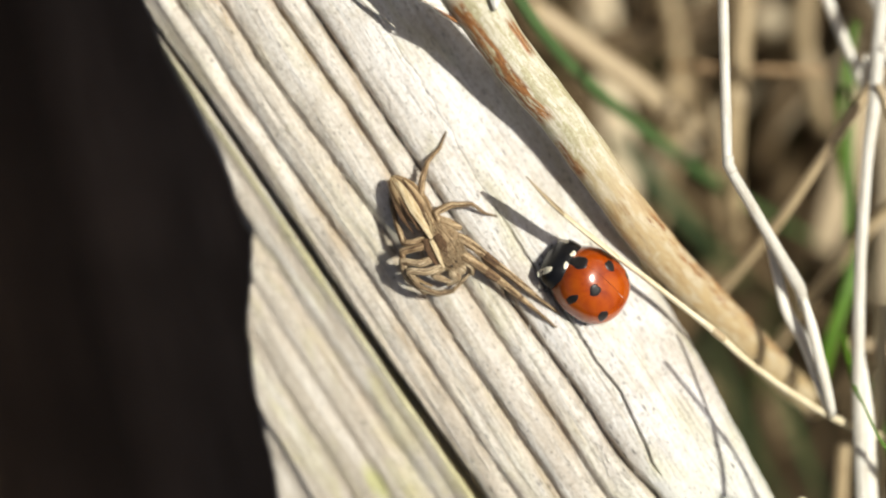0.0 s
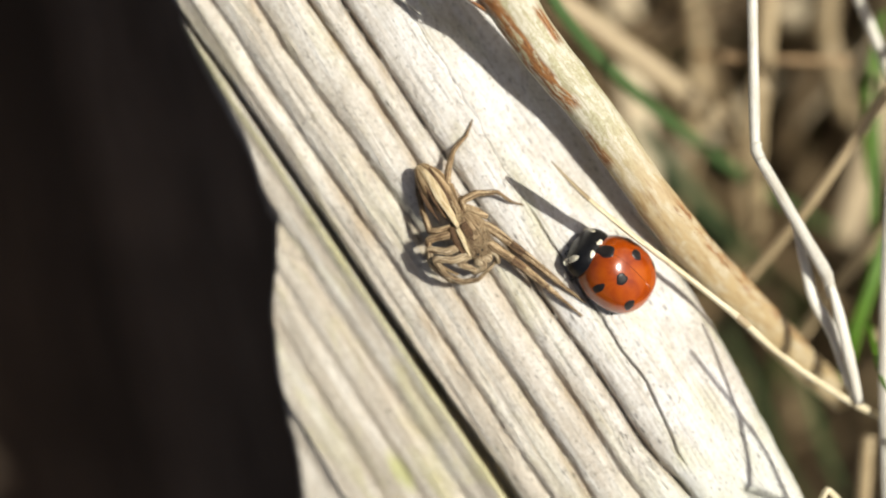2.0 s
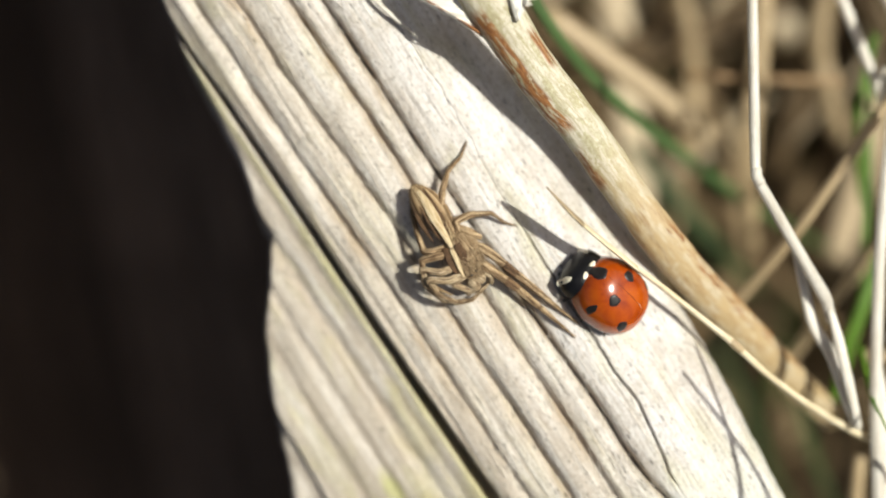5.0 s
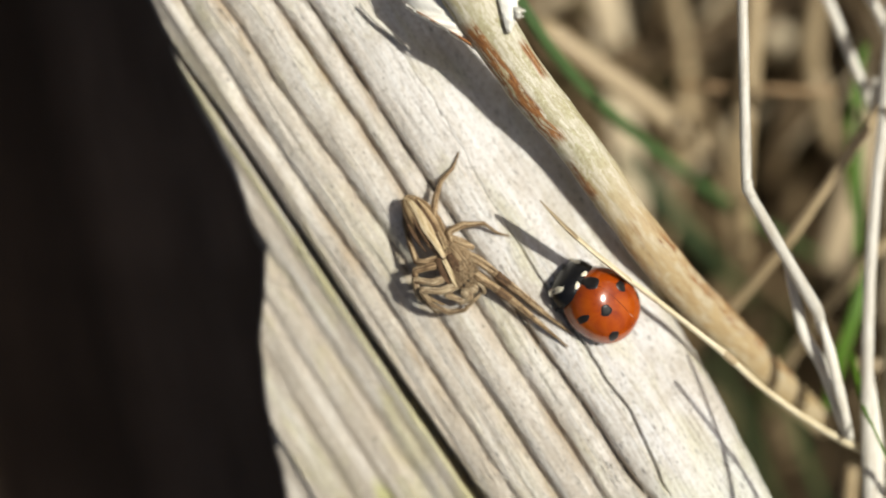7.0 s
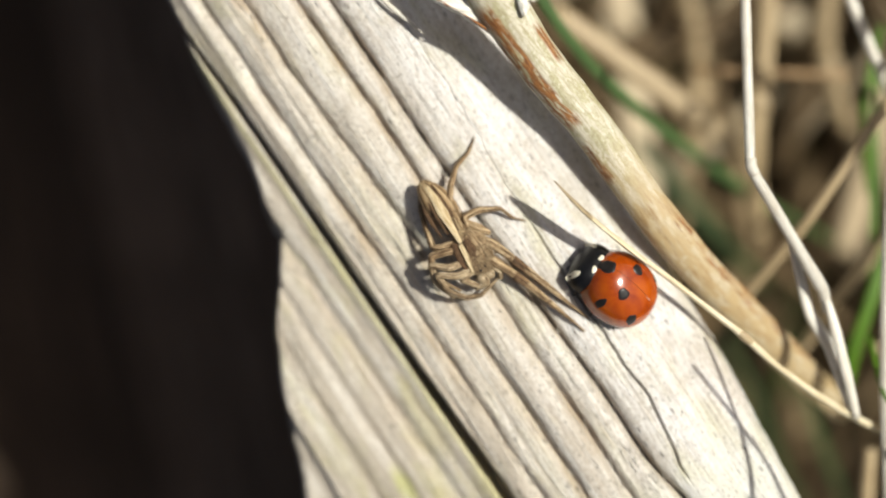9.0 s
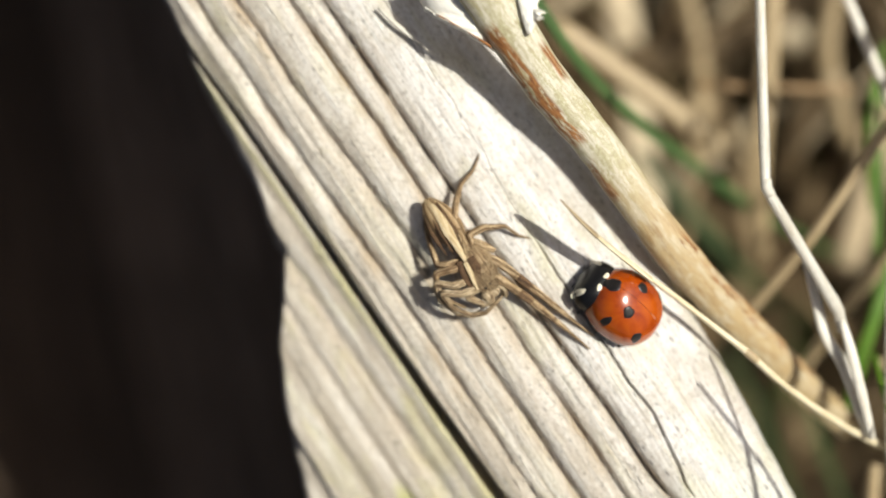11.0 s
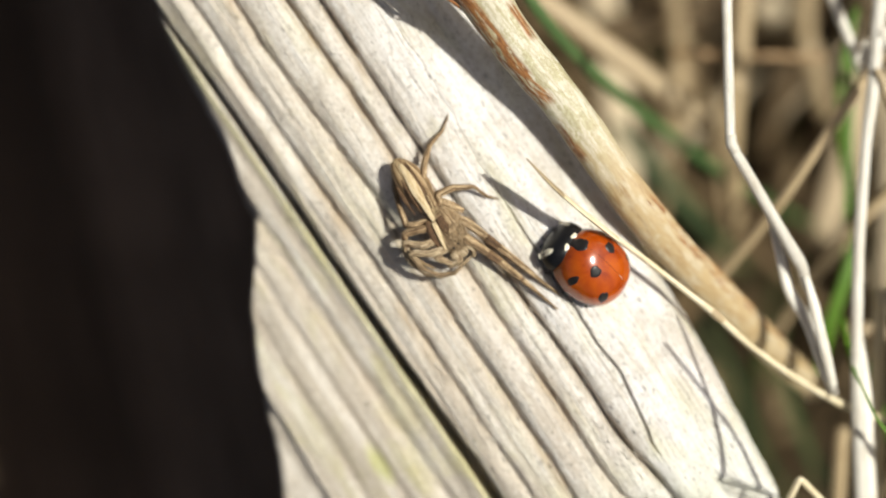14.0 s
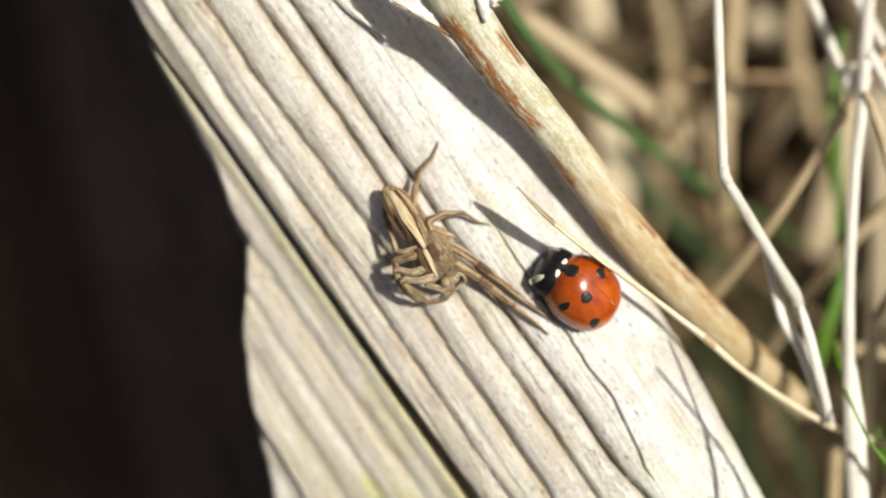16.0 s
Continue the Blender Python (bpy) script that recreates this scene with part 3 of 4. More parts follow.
def log_flank(parent):
    """The log's deep side below the top face."""
    verts, faces = [], []
    prof = [(-7.0, -4.5), (-8.2, -6), (-8.0, -60), (-6.0, -255), (9.0, -255), (11.2, -60), (11.4, -5), (10.4, -4.0)]
    ys = np.concatenate([[-160, -110, -70, -45, -32, -26], np.linspace(-24.5, 200, 110)])
    for i, y in enumerate(ys):
        for k, (x, z) in enumerate(prof):
            if y < -8:
                x = min(x, 9.6)
            # hidden tail past the broken end, added to block sun from the boards
            if y < -25:
                z = min(z, -15 - 0.1 * k)
            w = 0.35 * noise.noise(Vector((x * 0.3, y * 0.35, z * 0.05)))
            verts.append(Vector((x + w, y, z)) * MM)
    n = len(prof)
    for i in range(len(ys) - 1):
        for k in range(n):
            a, b = i * n + k, i * n + (k + 1) % n
            faces.append((a, b, b + n, a + n))
    faces += [tuple(range(n)), tuple(reversed(range((len(ys) - 1) * n, len(ys) * n)))]
    return mesh_object("core", verts, faces, WOOD, parent, smooth=False)


def weathered_log():
    log = thing("weathered_log", (0, 0, 0), "bleached grey weathered wooden log with deep grooves and a cracked end", "log")
    log.matrix_basis = LOG_TURN
    log_part("top_face", "pale grooved weathered wood grain", False, log)
    log_part("split_strip", "pale yellowish strip split off along the grain", True, log)
    log_flank(log)
    # unseen block added beside the log's end to keep sun off the boards
    block = [Vector((x, y, z + 0.8 * noise.noise(Vector((x, y * 0.2, z))))) * MM for y in np.linspace(-160, -29.5, 30) for x, z in ((-80, -120), (-80, -24), (-20, -9.5), (-8.4, -8), (-8.4, -120))]
    faces = [(i * 5 + k, i * 5 + (k + 1) % 5, (i + 1) * 5 + (k + 1) % 5, (i + 1) * 5 + k) for i in range(29) for k in range(5)]
    mesh_object("lower_block", block, faces + [(0, 1, 2, 3, 4), (149, 148, 147, 146, 145)], WOOD, log, smooth=False)
    # loose fibres that lift off the grain
    rnd = random.Random(4)
    verts, faces, grain = [], [], []
    for i in range(800):
        u = rnd.choice([-5.2, -3.0, 0.0, 2.1, 1.7, 4.7]) + rnd.gauss(0, 0.6)
        v = rnd.uniform(-24, 26)
        if u < -7.2 and v > 4:
            continue
        zz = float(np.interp(u, [p[0] for p in SECTION], [p[1] for p in SECTION]))
        length = rnd.uniform(0.25, 1.1)
        a = rnd.gauss(0, 0.25)
        p0 = Vector((u, v, zz - 0.12))
        p1 = p0 + Vector((math.sin(a) * length * 0.5, math.cos(a) * length * 0.5, 0.10))
        p2 = p0 + Vector((math.sin(a) * length + rnd.gauss(0, 0.1), math.cos(a) * length, rnd.uniform(0.12, 0.3)))
        vv, ff, gg = sweep([p0 * MM, p1 * MM, p2 * MM], [0.022, 0.018, 0.008], sides=4, seed=i)
        off = len(verts)
        verts += vv
        grain += gg
        faces += [tuple(k + off for k in f) for f in ff]
    tagged(mesh_object("loose_fibre", verts, faces, STRAW_PALE, log, "fine lifted wood fibres", grain), kind="stuff")
    return log


weathered_log()


# ---- ladybird ----
SHELL_LEAN = 0.24  # the wing cases are highest a little before their middle


def shell_z(x, y):
    """Height of the wing cases over the beetle's own plane, in mm."""
    q = 2 / 0.9
    r = min(1.0, (abs((x + 0.47) / 2.9) ** q + abs(y / 2.62) ** q) ** (1 / q))
    return 2.62 * (1 - r ** 2.6) ** 0.48 + SHELL_LEAN * (x + 0.47) * (1 - r * r)


def dome(cx, a, b, h, z0, start, stop, rings=22, around=40, power=0.52, split=0.0, flat=2.0, square=1.0, lean=0.0):
    """Part of a low dome between two angles (degrees); split leaves a fine gap at the middle line."""
    verts, faces = [], []
    cols = around + 1
    for i in range(rings + 1):
        r = math.sin(0.5 * math.pi * i / rings)
        for k in range(cols):
            t = radians(start + (stop - start) * k / around)
            c, d = math.cos(t), math.sin(t)
            x, y = a * r * math.copysign(abs(c) ** square, c), b * r * math.copysign(abs(d) ** square, d)
            z = h * max(0.0, 1 - r ** flat) ** power + lean * x * (1 - r * r)
            verts.append((cx + x, y + split, z0 + z))
    # rolled rim
    for k in range(cols):
        t = radians(start + (stop - start) * k / around)
        c, d = math.cos(t), math.sin(t)
        verts.append((cx + a * 0.96 * math.copysign(abs(c) ** square, c), b * 0.96 * math.copysign(abs(d) ** square, d) + split, z0 - 0.22))
    for i in range(rings + 1):
        for k in range(around):
            p = i * cols + k
            faces.append((p, p + cols, p + cols + 1, p + 1))
    return [Vector(v) * MM for v in verts], faces


def patch(cx, cy, rx, ry, height, lift=0.018, turn=0.0):
    """A thin blob of colour that follows a curved surface."""
    verts, faces = [Vector((cx, cy, height(cx, cy) + lift)) * MM], []
    n, rings = 26, 4
    for i in range(1, rings + 1):
        for k in range(n):
            a = 2 * math.pi * k / n
            w = 1 + 0.07 * math.sin(3 * a + cx * 5) + 0.05 * math.sin(5 * a + cy * 3)
            x, y = rx * w * i / rings * math.cos(a), ry * w * i / rings * math.sin(a)
            x, y = cx + x * math.cos(turn) - y * math.sin(turn), cy + x * math.sin(turn) + y * math.cos(turn)
            verts.append(Vector((x, y, height(x, y) + (lift if i < rings else -0.02))) * MM)
    for k in range(n):
        faces.append((0, 1 + k, 1 + (k + 1) % n))
    for i in range(rings - 1):
        for k in range(n):
            a, b = 1 + i * n + k, 1 + i * n + (k + 1) % n
            faces.append((a, a + n, b + n, b))
    return verts, faces


def pronotum_z(x, y):
    q = 2 / 0.7
    r = min(1.0, (abs((x - 1.75) / 1.56) ** q + abs(y / 1.98) ** q) ** (1 / q))
    return 0.05 + 1.72 * (1 - r ** 2.6) ** 0.5


def head_z(x, y):
    r2 = min(1.0, ((x - 2.75) / 0.6) ** 2 + (y / 0.95) ** 2)
    return -0.1 + 0.55 * (1 - r2) ** 0.5


def ladybird():
    bug = thing("ladybird", (0, 0, 0), "glossy red seven-spot ladybird with black spots resting on the log", "ladybird")
    for start, stop, gap in ((0, 180, 0.012), (180, 360, -0.012)):
        v, f = dome(-0.47, 2.9, 2.62, 2.62, 0, start, stop, rings=30, split=gap, power=0.48, flat=2.6, square=0.9, lean=SHELL_LEAN)
        case = mesh_object("wing_case", v, f, SHELL, bug, "glossy orange-red wing case")
        sgn = 1 if gap > 0 else -1
        for x, y, rx, ry in ((-0.38, 1.08, 0.46, 0.44), (0.42, 2.22, 0.36, 0.32), (-2.1, 1.82, 0.42, 0.34)):
            mesh_object("spot", *patch(x, sgn * y, rx, ry, shell_z, 0.045, turn=sgn * 0.5), SPOT, case, "round black spot")
        mesh_object("white_mark", *patch(2.1, sgn * 0.52, 0.17, 0.3, lambda x, y: max(shell_z(x, y), pronotum_z(x, y)), 0.03, sgn * 0.3), WHITE, case, "small cream mark by the shield")
    mesh_object("shield_spot", *patch(1.52, 0, 0.54, 0.56, lambda x, y: max(shell_z(x, y), pronotum_z(x, y) if x > 1.8 else 0), 0.05), SPOT, bug, "large black spot across both wing cases")
    v, f = dome(1.75, 1.56, 1.98, 1.72, 0.05, -90, 90, power=0.5, flat=2.6, square=0.7)
    plate = mesh_object("pronotum", v, f, BLACK, bug, "shiny black neck plate")
    for s in (1, -1):
        mesh_object("white_mark", *patch(2.92, s * 1.36, 0.25, 0.37, pronotum_z, 0.02, s * -0.35), WHITE, plate, "cream corner patch")
    v, f = dome(2.75, 0.6, 0.95, 0.55, -0.1, 0, 360)
    head = mesh_object("head", v, f, BLACK, bug)
    for s in (1, -1):
        mesh_object("eye", *patch(2.85, s * 0.66, 0.17, 0.15, head_z, 0.06), BLACK, head)
        ant = smooth_line([V(3.15, s * 0.5, 0.0), V(3.35, s * 0.7, -0.1), V(3.3, s * 0.95, -0.2)], 4)
        stalk("antenna", ant, [0.045, 0.04, 0.075], BLACK, bug, sides=6)
    # underside
    v, f = dome(-0.3, 2.65, 2.3, -0.45, 0.0, 0, 360, rings=6, around=30)
    mesh_object("belly", v, f, BLACK, bug)
    for s in (1, -1):
        for x, spread, back in ((1.5, 1.75, 0.4), (0.2, 2.2, -0.1), (-1.3, 2.0, -0.5)):
            leg = smooth_line([V(x, s * 1.4, 0.0), V(x + back * 0.4, s * spread, 0.12), V(x + back, s * (spread + 0.35), -0.42), V(x + back * 1.3, s * (spread + 0.42), -0.5)], 4)
            stalk("leg", leg, [0.17, 0.15, 0.09, 0.06], BLACK, bug, sides=7)
    bug.matrix_basis = LADYBIRD_PLACE
    return bug


LADYBIRD_PLACE = Matrix.Translation(V(9.84, -2.30, 0.45)) @ pose(0, 0, 0, 0, 0, 144) @ pose(0, 0, 0, 20, -5, 0) @ Matrix.Scale(0.98, 4)
ladybird()


# ---- spider ----
def egg(name, a, b, width, height, material, parent, label="", tip=0.75, front=0.9, seed=1):
    """A long rounded body from a (rear) to b (front): a tapered egg with shallow folds."""
    a, b = Vector(a), Vector(b)
    n, sides = 22, 20
    line = [a.lerp(b, i / n) for i in range(n + 1)]
    verts, faces, grain = [], [], []
    axis = (b - a).normalized()
    side = axis.cross(Vector((0, 0, 1))).normalized()
    top = side.cross(axis)
    for i, p in enumerate(line):
        f = i / n
        r = max(0.04, math.sin(math.pi * f ** tip) ** 0.62) * (front if f > 0.5 else 1.0) ** ((f - 0.5) * 2 if f > 0.5 else 1)
        for k in range(sides):
            t = 2 * math.pi * k / sides
            w = 1 + 0.05 * noise.noise(Vector((f * 6, t * 1.5, seed)))
            x, y = width * r * math.cos(t) * w, height * r * math.sin(t) * w
            verts.append(p + (side * x + top * y) * MM)
            grain.append((f * (b - a).length / MM * 0.8, t * width * 1.4, seed))
    for i in range(n):
        for k in range(sides):
            q, s = i * sides + k, i * sides + (k + 1) % sides
            faces.append((q, s, s + sides, q + sides))
    faces += [tuple(reversed(range(sides))), tuple(range(n * sides, (n + 1) * sides))]
    return mesh_object(name, verts, faces, material, parent, label, grain)


def hairs(line, radii, count, seed, material, parent, length=0.22):
    """Short bristles along a leg, one part."""
    rnd = random.Random(seed)
    verts, faces = [], []
    for i in range(count):
        f = rnd.random() * (len(line) - 1.001)
        k = int(f)
        p = line[k].lerp(line[k + 1], f - k)
        t = (line[k + 1] - line[k]).normalized()
        r = np.interp(f / (len(line) - 1), np.linspace(0, 1, len(radii)), radii)
        out = Vector((rnd.gauss(0, 1), rnd.gauss(0, 1), rnd.gauss(0.3, 1)))
        out = (out - t * out.dot(t)).normalized()
        base = p + out * r * 0.8 * MM
        tip = p + (out * (r + length * rnd.uniform(0.4, 1)) + t * length * rnd.uniform(0.3, 0.9)) * MM
        w = t.cross(out) * 0.02 * MM
        n = len(verts)
        verts += [base - w, base + w, tip, base + t * 0.02 * MM]
        faces += [(n, n + 1, n + 2), (n + 1, n + 3, n + 2), (n + 3, n, n + 2)]
    return tagged(mesh_object("bristles", verts, faces, material, parent, smooth=False), kind="stuff")


def ridge_stripe(name, pts, width, material, parent, label):
    line = smooth_line(pts, 12)
    return stalk(name, line, width, material, parent, label, sides=10, flat=0.3, wobble=0.2, seed=3)


def body_fur(a, b, width, height, count, seed, material, parent, length=0.3):
    """Short hairs over the upper side of a body, one part."""
    rnd = random.Random(seed)
    a, b = Vector(a), Vector(b)
    axis = (b - a).normalized()
    side = axis.cross(Vector((0, 0, 1))).normalized()
    top = side.cross(axis)
    verts, faces = [], []
    for i in range(count):
        f, t = rnd.uniform(0.04, 0.96), rnd.uniform(-0.2, math.pi + 0.2)
        r = math.sin(math.pi * f) ** 0.6 * 0.98
        out = (side * math.cos(t) + top * math.sin(t)).normalized()
        p = a.lerp(b, f) + (side * math.cos(t) * width + top * math.sin(t) * height) * r * MM
        tip = p + (out * rnd.uniform(0.05, 0.2) - axis * length * rnd.uniform(0.5, 1) + side * rnd.gauss(0, 0.05)) * MM
        w = axis.cross(out) * 0.024 * MM
        n = len(verts)
        verts += [p - w, p + w, tip, p + out * 0.02 * MM]
        faces += [(n, n + 1, n + 2), (n + 1, n + 3, n + 2), (n + 3, n, n + 2)]
    return tagged(mesh_object("fur", verts, faces, material, parent, smooth=False), kind="stuff")


def S(x, y, z):
    """A place on the spider, which crouches close to the wood."""
    low = 0.15 + z * 0.68
    near = (67 - low) / (67 - z)
    return V(x * near, y * near, low)


def spider():
    bug = thing("spider", (0, 0, 0), "brown striped nursery-web spider with folded legs on the log", "spider")
    rear, waist, brow = S(-3.57, 5.01, 1.75), S(-0.31, 0.81, 2.20), S(1.32, -1.51, 1.90)
    abdomen = egg("abdomen", rear, waist, 1.08, 0.74, ABDOMEN, bug, "brown furry abdomen with dark side streaks", 0.85, 0.7)
    body_fur(rear, waist, 1.06, 0.72, 900, 1, FUR_LEG, abdomen, 0.22)
    body_fur(rear, waist, 1.06, 0.72, 250, 7, FUR_DARK, abdomen, 0.2)
    body_fur(rear, waist, 0.5, 0.78, 420, 9, STRIPE, abdomen, 0.26)
    ridge_stripe("stripe", [S(-3.11, 4.56, 2.55), S(-2.59, 3.78, 2.86), S(-1.94, 2.66, 3.14), S(-1.29, 1.59, 3.16), S(-0.76, 0.69, 3.00)], [0.12, 0.27, 0.36, 0.36, 0.12], STRIPE, abdomen, "cream stripe down the back")
    for pts in ([S(-3.34, 4.42, 2.40), S(-2.90, 3.48, 2.75), S(-2.28, 2.32, 2.98), S(-1.60, 1.26, 2.90)], [S(-2.76, 4.72, 2.50), S(-2.18, 3.86, 2.82), S(-1.52, 2.70, 3.04), S(-0.91, 1.56, 3.00)],
                [S(-3.56, 4.07, 1.90), S(-3.28, 3.12, 2.20), S(-2.72, 2.03, 2.50), S(-2.03, 1.11, 2.50)]):
        ridge_stripe("dark_streak", pts, [0.06, 0.13, 0.15, 0.06], FUR_DARK, abdomen, "dark brown streak beside the stripe")
    carapace = egg("carapace", S(-0.85, 1.66, 2.00), brow, 1.32, 0.72, FUR_LEG, bug, "grey-brown furry carapace", 0.85, 0.85, 4)
    body_fur(S(-0.85, 1.66, 2.00), brow, 1.32, 0.70, 1400, 2, FUR_GREY, carapace, 0.26)
    body_fur(S(-0.85, 1.66, 2.00), brow, 1.32, 0.70, 260, 8, FUR_DARK, carapace, 0.25)
    ridge_stripe("pale_stripe", [S(-0.80, 0.57, 2.95), S(-0.50, -0.00, 2.98), S(-0.19, -0.73, 2.84), S(0.08, -1.30, 2.50)], [0.12, 0.17, 0.13, 0.06], STRIPE, carapace, "pale stripe on the carapace")
    ridge_stripe("dark_band", [S(-0.46, 0.95, 2.92), S(-0.04, 0.27, 2.98), S(0.27, -0.42, 2.82)], [0.22, 0.32, 0.14], FUR_DARK, carapace, "dark red-brown band")
    ridge_stripe("dark_band", [S(-1.22, 0.65, 2.70), S(-0.88, -0.19, 2.75), S(-0.38, -1.11, 2.50)], [0.16, 0.25, 0.14], FUR_DARK, carapace, "dark brown band")
    for p in (S(0.93, -1.12, 2.10), S(0.50, -1.43, 2.10)):
        egg("jaw", p, p + V(0.6, -0.55, -0.7), 0.46, 0.4, FUR_GREY, bug)
    for p in (S(0.84, -0.80, 2.62), S(0.57, -1.11, 2.62)):
        egg("eye", p, p + V(0.1, -0.1, 0.05), 0.09, 0.09, BLACK, carapace)
    legs = [
        # rear legs
        ([S(-0.70, 1.97, 1.90), S(-1.61, 2.95, 2.50), S(-1.43, 4.77, 1.80), S(-1.10, 6.05, 0.95), S(-0.20, 7.11, 0.60), S(0.20, 8.22, 0.25)], [0.34, 0.34, 0.26, 0.19, 0.13, 0.05], FUR_LEG, 0),
        ([S(-0.23, 1.66, 1.90), S(-0.54, 2.49, 2.50), S(0.50, 3.01, 2.10), S(1.99, 3.12, 1.50), S(2.88, 2.52, 0.70), S(3.77, 2.30, 0.30)], [0.33, 0.29, 0.23, 0.18, 0.12, 0.05], FUR_LEG, 0),
        ([S(-0.93, 0.81, 1.90), S(-2.16, 0.38, 2.30), S(-2.71, 0.43, 1.90), S(-3.12, 1.52, 1.50), S(-3.57, 3.10, 1.00), S(-3.72, 4.71, 0.50)], [0.30, 0.3, 0.24, 0.2, 0.15, 0.08], FUR_LEG, 0),
        # folded side legs
        ([S(-0.62, 0.35, 1.90), S(-1.76, 0.12, 2.50), S(-2.81, -0.19, 2.30), S(-2.71, -1.20, 1.90), S(-1.64, -2.18, 1.40), S(-0.75, -2.60, 0.70)], [0.3, 0.32, 0.28, 0.23, 0.16, 0.08], FUR_LEG, 0),
        ([S(-0.31, -0.54, 1.80), S(-1.53, -0.99, 2.80), S(-2.79, -0.80, 2.70), S(-2.51, -1.89, 2.10), S(-1.32, -2.96, 1.60), S(-0.20, -3.22, 1.00)], [0.3, 0.34, 0.28, 0.23, 0.16, 0.09], FUR_GREY, 0),
        ([S(0.23, -1.12, 1.80), S(-1.03, -1.56, 2.90), S(-2.36, -1.49, 2.90), S(-1.62, -2.59, 2.00), S(-0.43, -3.07, 1.60), S(0.63, -2.93, 1.30), S(2.17, -1.42, 0.70)], [0.3, 0.34, 0.28, 0.24, 0.2, 0.17, 0.08], FUR_GREY, 0),
        # long front legs
        ([S(0.62, 0.81, 1.80), S(1.47, 0.62, 2.10), S(3.31, -0.78, 1.50), S(5.13, -2.19, 1.10), S(6.73, -3.46, 0.80), S(8.23, -4.59, 0.50)], [0.34, 0.40, 0.36, 0.27, 0.15, 0.05], FUR_LEG, 1),
        ([S(0.85, -0.27, 1.80), S(1.55, -0.54, 2.00), S(3.43, -1.83, 1.40), S(4.94, -3.02, 1.10), S(6.46, -4.25, 0.80), S(7.95, -5.50, 0.50)], [0.34, 0.40, 0.36, 0.27, 0.15, 0.05], FUR_LEG, 1),
    ]
    for i, (pts, radii, mat, banded) in enumerate(legs):
        line = smooth_line(pts, 8) if banded else bent_line(pts, 8, 0.28)
        radii = [r * 0.9 for r in radii]
        leg = stalk("leg", line, radii, mat, bug, sides=12, ridges=4, ridge=0.11, wobble=0.05, seed=i + 5)
        hairs(line, radii, 380, i, mat, leg, 0.17)
        hairs(line, radii, 120, i + 40, FUR_DARK, leg, 0.15)
        for turn in (0.35,) if i % 2 else (-0.4,):
            course = []
            for k in range(5, len(line) - 5):
                r = float(np.interp(k / (len(line) - 1), np.linspace(0, 1, len(radii)), radii))
                ahead = (line[k + 1] - line[k - 1]).normalized()
                across = ahead.cross(Vector((0, 0, 1))).normalized()
                drift = turn + 0.12 * noise.noise(Vector((k * 0.3, i, turn)))
                course.append(line[k] + (across * drift + across.cross(ahead) * math.sqrt(1 - drift * drift)) * r * 0.98 * MM)
            stalk("dark_streak", course, [0.012, 0.03, 0.036, 0.03, 0.012], FUR_DARK, leg, "dark lengthwise line", sides=6, wobble=0.3, seed=i)
        joints = ((14, 21), (26, 31)) if banded else ()
        for a, b in joints:
            r = [1.06 * float(np.interp(k / (len(line) - 1), np.linspace(0, 1, len(radii)), radii)) for k in (a, b)]
            stalk("dark_patch", line[a:b], r, FUR_RING, leg, "dark brown patch on the leg", sides=12, ridges=4, ridge=0.11, wobble=0.05, seed=i + 5)
    stalk("leg_base", smooth_line([S(-0.39, 2.12, 2.10), S(0.43, 1.82, 2.00), S(1.24, 1.40, 1.60)], 6), [0.26, 0.3, 0.2], FUR_LEG, bug, sides=10, ridges=4, ridge=0.1, seed=44)
    for i, pts in enumerate(([S(1.08, -0.81, 1.90), S(1.87, -1.13, 1.60), S(2.04, -1.77, 0.90)], [S(0.74, -1.43, 1.90), S(0.97, -1.98, 1.60), S(0.24, -2.43, 1.10)], [S(0.08, -1.20, 2.10), S(-0.62, -1.74, 1.90), S(0.47, -2.30, 1.50)])):
        stalk("palp", smooth_line(pts, 6), [0.27, 0.29, 0.18], FUR_GREY, bug, sides=8, ridges=3, ridge=0.1, wobble=0.08, seed=30 + i)
    return bug


spider()


# ---- reed stalk over the log ----
def membrane(one, other, seed, label):
    """A thin, wrinkled sheet between two lines, ragged at the second, 0.07 mm thick."""
    a, b = smooth_line(one, 6), smooth_line(other, 6)
    cols = 9
    verts, faces, grain = [], [], []
    for i, (p, q) in enumerate(zip(a, b)):
        rag = 0.75 + 0.5 * noise.noise(Vector((i * 0.7, seed, 0))) + 0.25 * noise.noise(Vector((i * 1.9, seed, 4)))
        for k in range(cols):
            f = k / (cols - 1)
            w = p.lerp(q, f * rag) + V(0, 0, 0.16 * noise.noise(Vector((i * 0.45, f * 5, seed))) + 0.2 * math.sin(math.pi * f))
            verts += [w, w - V(0, 0, 0.07)]
            grain += [(i * 0.4, f * 4, 1)] * 2
    for i in range(len(a) - 1):
        for k in range(cols - 1):
            p, q = (i * cols + k) * 2, ((i + 1) * cols + k) * 2
            faces += [(p, p + 2, q + 2, q), (p + 1, q + 1, q + 3, p + 3)]
        p, q = i * cols * 2, (i + 1) * cols * 2
        e = (cols - 1) * 2
        faces += [(p, q, q + 1, p + 1), (p + e, p + e + 1, q + e + 1, q + e)]
    last = (len(a) - 1) * cols * 2
    for k in range(cols - 1):
        faces += [(2 * k, 2 * k + 1, 2 * k + 3, 2 * k + 2), (last + 2 * k, last + 2 * k + 2, last + 2 * k + 3, last + 2 * k + 1)]
    return mesh_object("torn_membrane", verts, faces, PAPER, None, label, grain)


